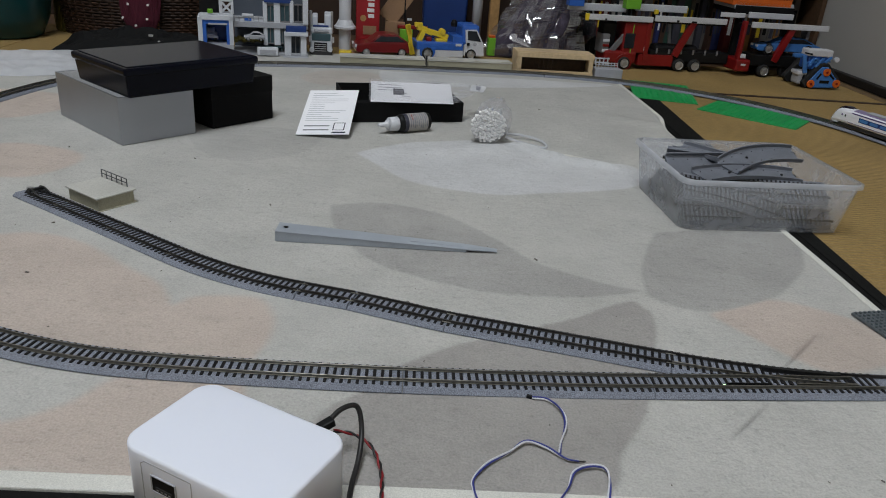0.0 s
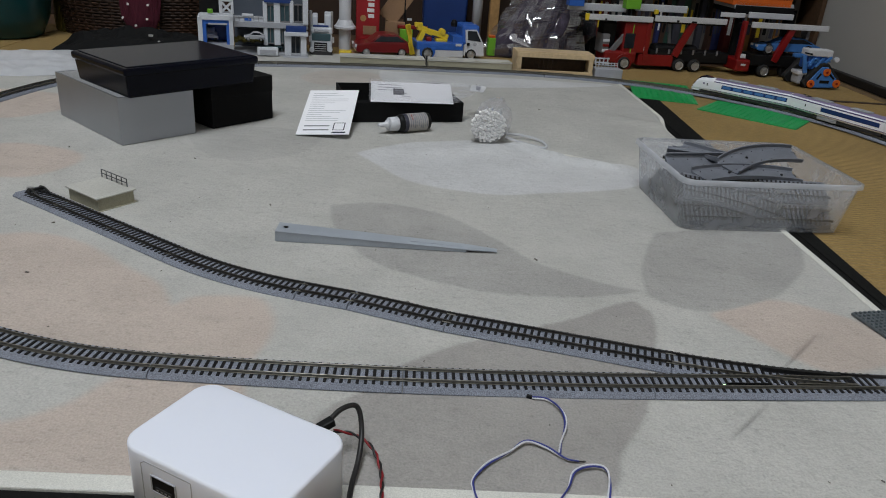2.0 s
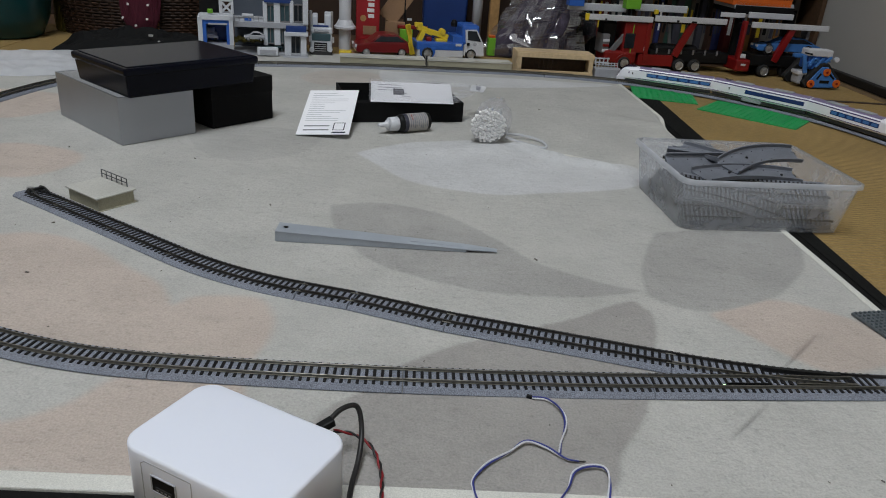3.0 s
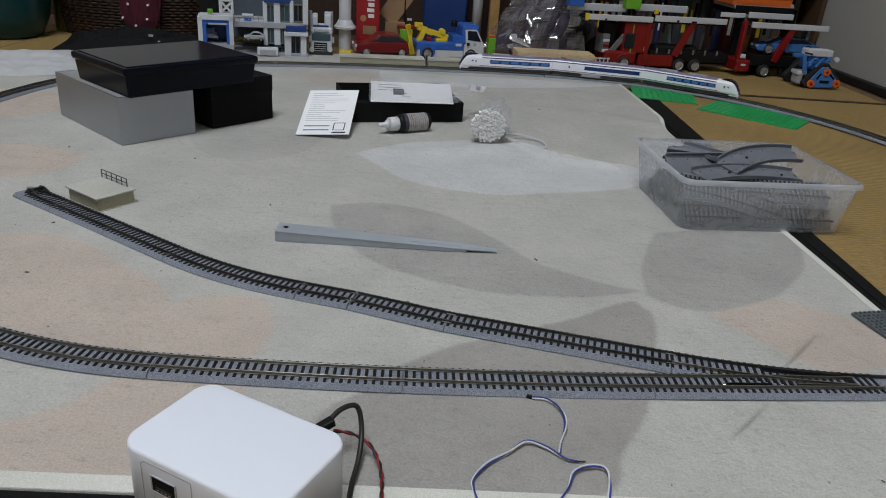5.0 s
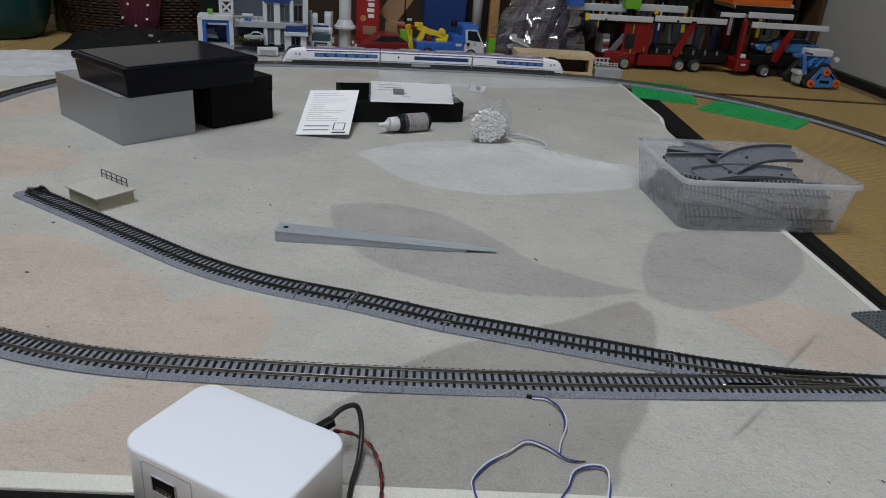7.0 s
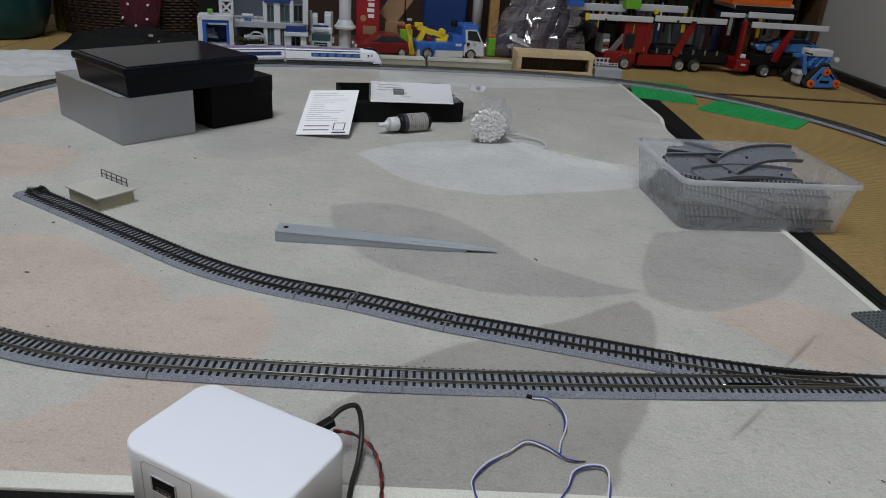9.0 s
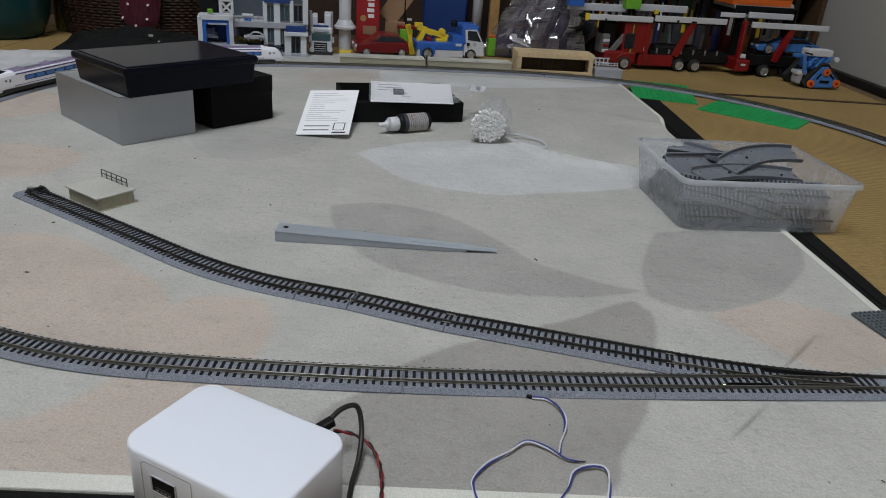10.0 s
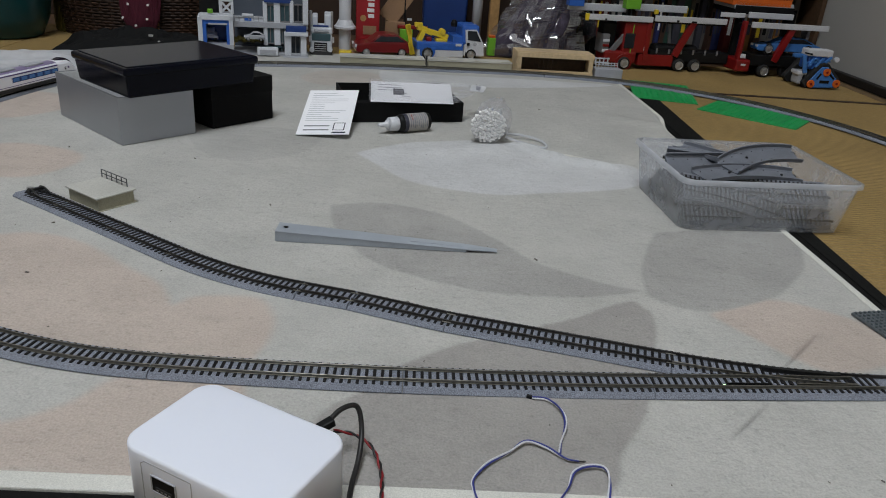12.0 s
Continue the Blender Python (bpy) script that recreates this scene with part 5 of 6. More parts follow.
# red car transporter: lorry and trailer
HD = 11.1
lorry = thing("toy_lorry", "red toy car transporter lorry with white upper deck", "toy lorry", 279.8, 1259.7, FLOOR_Z, HD, "red toy car transporter")
part("chassis", block(24.1, 7.4, 86.2, 25.6, 2, 40), RED, lorry)
part("bed", block(45.0, 15.7, 187.7, 32.3, 4, 38), BLACK_PLASTIC, lorry, "black lower deck")
part("cab", block(-36.9, 9.0, 19.9, 29.7, 1, 44, 4), RED, lorry, "red cab with wheel arch")
part("cab_top", block(-7.9, 26.8, 33.1, 75.9, 2, 42, 2), RED, lorry)
part("cab_window", block(-5.2, 34.2, 12.3, 58.7, 0.8, 6, 1), GLASS_DARK, lorry)
part("door_mark", block(30.6, 31.9, 37.6, 37.8, 1.2, 4, 0.3), WHITE_TOY, lorry)
part("grille", block(-41.4, 23.7, -28.9, 55.2, 6, 40, 2), MID_GREY, lorry)
part("bonnet_box", block(-40.6, 31.0, -16.3, 73.7, 14, 40, 3), BLACK_PLASTIC, lorry)
part("visor", beam(-24.1, 28.0, -3.2, 56.2, 8, 4, 10), MID_GREY, lorry)
for k in range(3):
    part("grille_bar", block(-41.0, 27 + 8 * k, -30, 31 + 8 * k, 4.6, 6.2, 0.4), WHITE_TOY if k % 2 == 0 else RED, lorry)
part("wheel_arch", turned(disc(14.5, 3), pose(-1.7, 1.0, 11)), RED, lorry, "red round wheel arch")
part("bumper_grid", join(*[block(-52 + 7 * k, 6, -50 + 7 * k, 18, -1, 1, 0.3) for k in range(4)], block(-53, 15.5, -27, 17.5, -1, 1, 0.3), block(-53, 9, -27, 11, -1, 1, 0.3)), WHITE_TOY, lorry, "small white bumper grid")
for k in range(6):
    part("bed_rib", block(54 + 22 * k, 28, 57 + 22 * k, 36, 2.5, 4.2, 0.4), MID_GREY, lorry)
part("column", block(31.1, 13.3, 38.7, 77.9, 0.5, 8), RED, lorry)
part("column", block(8.5, 25.5, 6.6, 72.9, 1.5, 8), LIME, lorry)
part("slanting_post", beam(87.5, 24.8, 112.1, 81.2, 11, -0.5, 6), RED, lorry)
part("back_post", beam(90.8, 28.6, 83.1, 78.1, 5, 30, 34), LIGHT_GREY, lorry)
part("upper_deck", block(-75.2, 77.6, 37.1, 86.5, -2, 1.5, 0.6), DECK_WHITE, lorry, "white upper deck beam")
part("upper_deck", block(41.0, 80.0, 169.2, 89.3, -2, 1.5, 0.6), DECK_WHITE, lorry, "white upper deck beam")
part("deck_notch", block(-46.2, 77.8, -42.9, 80.6, -2.4, -1.6, 0.2), BLACK_PLASTIC, lorry)
part("deck_notch", block(79.1, 80.2, 83.2, 83.6, -2.4, -1.6, 0.2), BLACK_PLASTIC, lorry)
part("deck_notch", block(105.4, 80.2, 114.8, 83.2, -2.4, -1.6, 0.2), BLACK_PLASTIC, lorry)
part("deck_plate", block(-75.4, 77.0, 168.9, 80.0, 1.6, 44, 0.6), BLACK_PLASTIC, lorry)
part("hook", block(-79.4, 76.2, -73.3, 87.0, -3, 3, 1), YELLOW, lorry)
for (u, z) in ((-1.7, 9.3), (97.1, 9.0), (126.5, 9.1)):
    wheel(lorry, u, 10.5, 1.5, 10.5)
    part("far_wheel", turned(disc(10.5, 9), pose(u, 38, 10.5)), TYRE, lorry, "black rubber tyre")
part("toy_cargo", block(53.3, 25.4, 132.7, 41.5, 8, 34, 5), BLACK_PLASTIC, lorry)

trailer = thing("toy_trailer", "red toy transporter trailer carrying a blue car", "toy trailer", 524.7, 1285.3, FLOOR_Z, 9, "red toy car transporter")
part("column", block(-54.9, 12.0, -48.2, 90.0, -1, 10, 2), RED, trailer)
part("column_foot", block(-56.0, 8.1, -30.2, 28.2, -3, 40, 3), RED, trailer)
part("column_mark", block(-50.2, 30.1, -40.7, 37.1, -1.6, 0, 0.3), WHITE_TOY, trailer)
part("column_mark", block(-47.1, 18.0, -38.7, 21.2, -3.6, 0, 0.3), WHITE_TOY, trailer)
part("bed", block(-29.8, 18.8, 63.1, 36.3, 2, 40), BLACK_PLASTIC, trailer, "black lower deck")
part("slanting_post", beam(12.7, 26.4, 34.9, 83.4, 11, -1, 6), RED, trailer)
part("deck_plate", block(-42.2, 80.6, 96.1, 83.6, 1.6, 44, 0.6), BLACK_PLASTIC, trailer)
part("upper_deck", block(-42.0, 80.4, 96.1, 89.3, -3, 1.5, 0.6), DECK_WHITE, trailer, "white upper deck beam")
part("upper_rail", block(-28.3, 91.1, 54.4, 100.8, 40, 44, 1), WHITE_TOY, trailer)
part("upper_rail", block(-78.3, 90.3, -34.2, 98.0, 40, 44, 1), WHITE_TOY, trailer)
part("rear_post", block(79.1, 38.9, 74.0, 83.6, 20, 40, 1), LIGHT_GREY, trailer)
(u, z) = (-2.8, 10.4)
wheel(trailer, u, 10.5, 1.5, 10.5)
part("far_wheel", turned(disc(10.5, 9), pose(u, 38, 10.5)), TYRE, trailer, "black rubber tyre")
wheel(trailer, u + 44, 10.5, 10, 10.5, 9, BLACK_PLASTIC)


def toy_car(name, label, x, y, z, hd, ln, wd, ht, paint, wr=8.0, group=""):
    """A small car facing along x: body, cabin with dark glass, wheels and lamps."""
    c = thing(name, label, "toy car", x, y, z, hd, group)
    k = ln / 100
    low = [(0, 0.28), (2, 0.52), (20, 0.60), (34, 0.66), (86, 0.66), (99, 0.56), (100, 0.30), (96, 0.2), (4, 0.2)]
    b = prism([(px * k, pz * ht) for px, pz in low], wd, 0, 1.2)
    part("body", turned(b, pose(0, wd, 0, 90)), paint, c)
    cab = prism([(24 * k, 0.62 * ht), (42 * k, 0.96 * ht), (56 * k, ht), (74 * k, 0.95 * ht), (94 * k, 0.62 * ht)], wd - 6, 0, 1.0)
    part("cabin", turned(cab, pose(0, wd - 3, 0, 90)), paint, c)
    gl = prism([(31 * k, 0.66 * ht), (43 * k, 0.90 * ht), (72 * k, 0.90 * ht), (88 * k, 0.66 * ht)], wd - 5, 0, 0.4)
    part("side_glass", turned(gl, pose(0, wd - 2.5, 0, 90)), GLASS_DARK, c, "dark windows")
    for px in (18, 80):
        wheel(c, px * k, wr, 2.5, wr, 5)
        part("far_wheel", turned(disc(wr, 5), pose(px * k, wd - 2.5, wr)), TYRE, c, "black rubber tyre")
    for yy in (5, wd - 5):
        part("headlight", box(-0.6, yy - 3, 0.4 * ht, 2, yy + 3, 0.52 * ht, 0.6), WHITE_TOY, c)
    return c


toy_car("toy_car", "bright blue toy sports car on the trailer deck", 506.0, 1291.5, FLOOR_Z + 36.5, 9, 116, 26, 30, SKY_BLUE, 9.5)
toy_car("toy_car", "glossy dark red toy hatchback behind the platform", -161.4, 1189.0, FLOOR_Z, 17.5, 93.4, 42, 36, DARK_RED, 8.0)

# blue tow truck with yellow crane
HD = 15.6
tow = thing("toy_tow_truck", "blue and white toy tow truck with yellow crane", "toy truck", -49.8, 1216.2, FLOOR_Z, HD)
part("bed", block(-15.9, 2.9, 61.1, 19.9, 0, 44, 1.5), WHITE_TOY, tow, "white lower bed side")
part("bed_rim", block(-17.5, 14.6, 60.5, 27.0, -0.6, 44.6, 1.5), BLUE, tow)
part("arch", turned(disc(13, 3), pose(0.5, 0.6, 13)), BLUE, tow)
part("cab", block(62.3, 5.4, 94.4, 26.8, -0.5, 44.5, 3), WHITE_TOY, tow, "white cab with dark window")
part("cab_roof", block(57.1, 23.3, 87.0, 55.9, 0, 44, 5), BLUE, tow)
part("cab_side", turned(prism([(65.9, 7.4), (61.6, 48.5), (81.0, 49.4), (93.3, 28.5), (96.2, 6.9)], 2, 0, 0.4), pose(0, 0.2, 0, 90)), WHITE_TOY, tow)
part("side_window", turned(prism([(66.6, 32.7), (65.4, 46.9), (80.3, 46.7), (89.3, 30.2)], 1, 0, 0.2), pose(0, -1.4, 0, 90)), GLASS_DARK, tow, "dark side window")
part("cab_wall", block(42.6, 17.2, 59.7, 37.7, 2, 42, 1), BLUE, tow)
part("emblem", turned(disc(3, 0.6), pose(79.4, -1.8, 26.1)), LIGHT_GREY, tow)
part("mirror", block(65.5, 23.7, 69.8, 28.4, -4, -1.5, 0.5), BLACK_PLASTIC, tow)
part("beacon", turned(lathe([(5, 0), (5.4, 6), (3.5, 10), (1, 11)], 16), pose(47.4, 20, 50.4)), BLACK_PLASTIC, tow)
part("crane_arm", join(beam(-13.8, 48.3, 11.4, 39.0, 9, 14, 24), beam(9.5, 40.7, 37.7, 33.1, 8, 14, 24)), YELLOW, tow, "yellow crane arm")
part("crane_knee", beam(-11.5, 23.7, -3.5, 43.6, 8, 13, 25), YELLOW, tow)
part("crane_head", block(-18.4, 48.1, -6.0, 54.8, 14, 24, 1), YELLOW, tow)
part("winch_drum", turned(disc(5, 12), pose(27.8, 19, 41.6)), YELLOW, tow)
part("crane_base", block(16.4, 19.7, 36.0, 31.3, 10, 30, 2), YELLOW, tow)
part("lift_fork", join(beam(-31.3, 52.7, -24.4, 6.2, 6, 2, 8), beam(-33.1, 52.6, -28.7, 37.1, 8, 2, 9), beam(-22.5, 6.3, -28.1, 24.8, 7, 2, 9)), YELLOW, tow, "upright yellow lifting fork")
part("winch", block(0.5, 22.5, 9.9, 33.6, 12, 30, 2), RED, tow)
(u, z) = (0.5, 6.4)
wheel(tow, u, 9.5, 2, 9.5, 8)
(u2, z) = (73.6, 5.9)
wheel(tow, u2, 9.5, 2, 9.5, 8)
for q in (u, u2):
    part("far_wheel", turned(disc(9.5, 8), pose(q, 41, 9.5)), TYRE, tow, "black rubber tyre")
part("bed_mark", block(46.9, 21.9, 56.9, 26.0, -1, 0, 0.2), WHITE_TOY, tow)

# blue tracked robot toy
rob = thing("toy_robot", "blue and white tracked toy robot with orange wheels", "toy robot", 572.6, 1210.6, FLOOR_Z, 4)
tri = [(-7.7, 0.5), (-15.8, 9.1), (7.4, 40.3), (22.1, 41.2), (50.3, 13.1), (48.7, 2.9)]
part("track_belt", turned(prism(tri, 12, 0, 1.5), pose(0, 12, 0, 90)), TYRE, rob, "black rubber track belt")
tri2 = [(-2.3, 1.7), (-7.2, 8.7), (11.7, 35.2), (20.9, 35.7), (45.0, 11.9), (44.4, 4.5)]
part("track_cover", turned(prism(tri2, 3, 0, 0.5), pose(0, 0.6, 0, 90)), SKY_BLUE, rob)
part("cover_slot", join(block(12.4, 9.9, 28.1, 14.5, -2.8, -2.2, 0.2), beam(6.9, 15.9, 11.7, 25.3, 3, -2.8, -2.2), beam(24.7, 26.1, 34.8, 17.6, 3, -2.8, -2.2)), BLACK_PLASTIC, rob)
for (u, z) in ((-1.3, 8.1), (20.5, 27.6), (40.6, 10.7)):
    part("road_wheel", turned(disc(6.2, 3), pose(u, -2.5, z)), ORANGE, rob, "orange wheel")
    part("hub", turned(disc(2.0, 1), pose(u, -4.4, z)), RED, rob)
part("body", block(-10.2, 29.3, 21.9, 54.5, 6, 34, 2), BLUE, rob)
part("body_frame", join(beam(-13.3, 23.7, -21.2, 51.8, 6, 0, 4), beam(-9.8, 34.7, -2.3, 47.7, 4, 1, 5), beam(16.3, 41.7, 24.8, 51.1, 4, 1, 5), beam(1.8, 33.7, 12.4, 48.6, 3.4, 1, 5), beam(-0.4, 47.8, 18.4, 34.7, 3.4, 2, 5), beam(-13.1, 39.9, 25.0, 44.0, 3, 3, 5.5)), SKY_BLUE, rob)
part("head", block(-16.1, 50.4, 25.6, 60.9, 2, 24, 1.5), DECK_WHITE, rob, "white top cover")
part("head_slot", beam(-21.2, 55.4, -7.7, 53.5, 2.4, 1.2, 3), BLACK_PLASTIC, rob)
part("eye", turned(disc(4, 6), pose(36.5, 8, 46.5)), WHITE_TOY, rob)
part("rear_arm", block(-31.6, 45.9, -16.6, 52.1, 10, 20, 1), SKY_BLUE, rob)
part("foot_box", block(-20.4, 5.2, -11.9, 22.0, 6, 28, 2), LIGHT_GREY, rob)
part("foot_top", block(-22.5, 19.6, -7.3, 25.9, 5, 30, 1.5), WHITE_TOY, rob)
part("far_belt", turned(prism(tri, 12, 0, 1.5), pose(-8, 58, 0, 90)), TYRE, rob)

# toy street: garage, hall with glass fronts, white lorry
toyset = thing("toy_garage", "white and blue toy police garage with lattice tower", "toy building", -375.6, 1085.9, FLOOR_Z, 16)
part("door_frame", join(block(-1.2, 18.6, 5.3, 58.4, 0, 40), block(42.4, 19.8, 48.3, 60.0, 0, 40), block(1.2, 54.4, 48.4, 61.6, 0, 40)), STREET_WHITE, toyset, "white door frame")
part("inner_frame", join(block(2.7, 18.7, 10.5, 54.7, 2, 40), block(38.4, 19.7, 44.2, 55.9, 2, 40), block(10.1, 48.4, 40.2, 55.8, 2, 40)), BLUE, toyset, "blue inner frame")
part("back_panel", block(2.6, 17.1, 44.2, 55.9, 38, 41), NAVY, toyset)
part("base", block(-4.0, -0.1, 48.0, 20.0, 0, 42), LIGHT_GREY, toyset)
part("shutter_line", block(13.2, 47.7, 39.9, 50.2, 1, 2, 0.2), LIGHT_GREY, toyset)
part("lattice_tower", join(block(29.6, 62.5, 34.3, 92.1, 2, 6), block(46.1, 63.1, 49.9, 92.8, 2, 6), block(29.6, 61.7, 48.5, 64.8, 2, 20), beam(31.3, 64.1, 48.5, 81.2, 3, 3, 5), beam(32.1, 80.5, 47.7, 64.7, 3, 3, 5), block(30.6, 80.4, 49.4, 83.5, 2, 6)), STREET_WHITE, toyset, "white lattice tower")
part("corner_block", block(13.3, 63.4, 20.6, 69.2, 2, 10, 1), LIME, toyset)
part("dark_wall", block(1.5, 59.9, 31.3, 93.5, 24, 34), BLACK_PLASTIC, toyset)
toy_car("toy_car", "small white toy police car in the garage", -358.0, 1112.0, FLOOR_Z + 22, 106, 34, 22, 17, STREET_WHITE, 4.0)

hall = thing("toy_shop", "grey and white toy shop building with glass fronts", "toy building", -292.8, 1136.7, FLOOR_Z, 14)
for (a, b, c, d) in ((-45.9, 49.9, 1.7, 57.5), (-32.6, 56.9, -16.2, 60.8)):
    part("sign_board", block(a, b, c, d, 0, 10), STREET_WHITE, hall)
part("floor_slab", block(-44.7, 42.6, 64.2, 51.0, -4, 60), LIGHT_GREY, hall)
part("floor_slab", block(-46.7, -1.4, 63.9, 6.3, -6, 60), LIGHT_GREY, hall)
part("back_wall", block(-46.7, 0.2, 64.5, 95.1, 52, 56), STREET_GREY, hall)
part("pillar", block(-2.0, 16.8, 4.0, 80.2, -2, 4), STREET_WHITE, hall)
part("pillar", block(13.9, 17.4, 22.9, 81.1, -2, 4), STREET_WHITE, hall)
part("pillar", block(56.6, 49.9, 64.4, 85.4, -6, 4), STREET_WHITE, hall)
part("pillar", block(28.8, 2.6, 38.7, 35.0, -6, 4), STREET_WHITE, hall)
part("pillar", block(52.7, 3.3, 61.5, 35.9, -6, 4), STREET_WHITE, hall)
part("pillar", block(37.3, 51.6, 42.8, 82.8, -4, 4), STREET_WHITE, hall)
part("window", block(2.2, 18.7, 14.6, 44.1, 1, 2.5, 0.3), TEAL_GLASS, hall, "grey-blue window")
part("window", block(3.2, 50.2, 15.4, 76.7, 1, 2.5, 0.3), TEAL_GLASS, hall, "grey-blue window")
part("window", block(21.5, 19.3, 29.6, 44.7, 1, 2.5, 0.3), TEAL_GLASS, hall, "grey-blue window")
part("window", block(22.2, 51.0, 37.7, 77.7, 1, 2.5, 0.3), TEAL_GLASS, hall, "grey-blue window")
part("window", block(42.3, 51.8, 56.9, 78.6, 1, 2.5, 0.3), GLASS_DARK, hall, "dark window")
part("door", block(38.2, 4.6, 53.0, 33.0, 0, 2.5, 0.3), GLASS_DARK, hall, "dark glass door")
part("canopy", block(28.5, 33.0, 64.1, 38.5, -10, 6), STREET_WHITE, hall)
part("fascia", block(31.2, 38.1, 61.6, 47.6, -6, 2), NAVY, hall)
part("top_band", block(-0.1, 79.3, 39.6, 89.1, -4, 6), NAVY, hall)
part("counter", block(-11.6, 3.9, 18.9, 15.9, -16, -4, 1), STREET_WHITE, hall)
for (a, b, c, d) in ((3.2, 50.2, 15.4, 76.7), (22.2, 51.0, 37.7, 77.7), (42.3, 51.8, 56.9, 78.6), (2.2, 18.7, 14.6, 44.1), (21.5, 19.3, 29.6, 44.7), (38.2, 4.6, 53.0, 33.0)):
    m_ = (a + c) / 2
    part("window_frame", join(block(a, b, a + 1.6, d, -1, 1, 0.2), block(c - 1.6, b, c, d, -1, 1, 0.2), block(a + 1.7, d - 2, c - 1.7, d, -1, 1, 0.2), block(a + 1.7, b, c - 1.7, b + 2, -1, 1, 0.2), block(m_ - 0.5, b + 2.1, m_ + 0.5, d - 2.1, -0.6, 0.8, 0.1)), MID_GREY, hall, "thin grey window frame")
part("sign_bar", block(-30, 51.5, -19, 55.5, -0.6, 0.2, 0.2), BLUE, hall)
part("balcony_rail", join(block(-44, 57.8, -1, 59.0, -2, -1, 0.2), *[block(-44 + 7 * k, 51, -43 + 7 * k, 57.7, -2, -1, 0.2) for k in range(7)]), LIGHT_GREY, hall, "thin grey balcony rail")
part("step", block(26, -1, 64, 2.4, -16, -6, 0.4), LIGHT_GREY, hall)
part("ledge_fence", join(block(-11, 15.5, 24, 17, -9, -8, 0.2), *[block(-11 + 5 * k, 10, -10 + 5 * k, 15.4, -9, -8, 0.2) for k in range(8)]), TEAL_GLASS, hall, "blue-grey ledge fence")
part("counter_front", block(-8.2, 5.7, 15.5, 12.4, -16.6, -15.8, 0.2), LIGHT_GREY, hall)
part("hedge", join(*[turned(lathe([(1, -4), (5, -2), (5.5, 1), (3, 4), (0.8, 5)], 8), pose(-44.1 + 6.5 * k, 6 + (k % 3), 22 + (k % 2) * 2)) for k in range(8)]), OLIVE, hall, "yellow-green hedge")
toy_car("toy_car", "small pale toy car on the shop's ledge", -317.0, 1111.3, FLOOR_Z + 25, 14, 30, 16, 13, LIGHT_GREY, 3.0)

tr = thing("toy_lorry", "white toy lorry front with green-tinted windscreen", "toy lorry", -215.0, 1175.9, FLOOR_Z, 10)
part("cab", block(-16.7, 5.4, 17.4, 32.9, 0, 60, 3), STREET_WHITE, tr)
part("windscreen", block(-14.0, 22.8, 14.8, 33.7, -1, 3, 1), TEAL_GLASS, tr, "green-tinted windscreen")
part("roof_rack", block(-15.6, 33.1, 17.4, 43.2, 2, 50, 2), STREET_WHITE, tr)
part("grille", block(-10.5, 5.7, 9.6, 20.5, -2, 3, 1), BLACK_PLASTIC, tr)
part("bumper", block(-15.8, 0.2, 17.6, 7.8, -2, 20, 2), UNDER, tr)
part("load_wall", block(-13.9, 41.7, -5.2, 59.0, 10, 50, 2), STREET_WHITE, tr)
part("load_wall", block(5.2, 42.6, 17.2, 61.8, 10, 50, 2), STREET_WHITE, tr)
part("visor", block(-10.4, 35.9, 12.1, 40.4, -1, 4, 1), LIGHT_GREY, tr)
for k in range(4):
    part("grille_bar", block(-9.5, 7.4 + 3.2 * k, 8.6, 8.6 + 3.2 * k, -2.8, -1.8, 0.2), CHROME, tr)
for u in (-18.6, 17.8):
    part("mirror", block(u, 21, u + 2.6, 30, -3, 1, 0.6), DECK_WHITE, tr)
    part("exhaust", turned(lathe([(2, 34), (2, 66), (1.4, 67)], 12), pose(u + (3 if u < 0 else -1), 8, 0)), CHROME, tr, "upright silver exhaust pipe")
part("roof_lamp", block(-12, 43.4, 12, 46, 3, 8, 0.8), NAVY, tr, "dark blue roof lamp bar")
for (u, z) in ((-14.0, 9.0), (14.0, 10.3)):
    part("headlight", turned(disc(4, 3), pose(u, -1, z)), STREET_WHITE, tr)
    part("wheel", turned(disc(8, 8, "X"), pose(u, 12, 8)), TYRE, tr)

post = thing("white_stand", "white round plastic post with a wide collar", "post", -188.6, 1248.4, FLOOR_Z, 0)
part("shaft", lathe([(10, 0), (10, 160)], 24), WHITE_TOY, post)
part("collar", lathe([(15, 34), (18, 35), (18, 38), (15, 40), (11, 48)], 28), WHITE_TOY, post)
yb = thing("toy_brick", "flat yellow toy piece on the floor", "toy piece", -189.1, 1192.7, FLOOR_Z, 8)
part("piece", block(0, 0, 20, 7, 0, 16, 2), YELLOW, yb)

RB = 8
rbox = thing("game_box", "tall red card box with faint yellow writing", "box", -172.3, 1267.6, FLOOR_Z, RB)
part("carton", block(-1.0, -0.0, 38.1, 115.9, 0, 30, 1), BOX_RED, rbox)
for k in range(5):
    part("letter_bar", block(17 + (k % 2) * 2, 42 + 9 * k, 29, 48 + 9 * k, -0.5, 0.3, 0.3) if k else block(11, 24, 33, 38, -0.5, 0.3, 0.3), CARTON if k == 0 else WHITE_CARD, rbox)
part("badge", turned(disc(5, 1), pose(11, -0.3, 50)), POST_WOOD, rbox)
cart = thing("carton", "worn brown carton leaning behind the toys", "box", -127.8, 1300.5, FLOOR_Z, 4)
part("side", block(0, 0, 34, 44, 0, 40, 1), CARTON, cart)
part("flap", beam(2, 46, 34, 92, 34, 4, 8), CARTON, cart)
rack = thing("wire_rack", "dark toy rack with lime green block", "toy rack", -103.1, 1287.8, FLOOR_Z, 6)
part("lime_block", block(2, 12, 24, 34, 0, 20, 1), LIME, rack)
part("red_bar", block(-2, 34, 50, 40, 6, 16, 1), RED, rack)
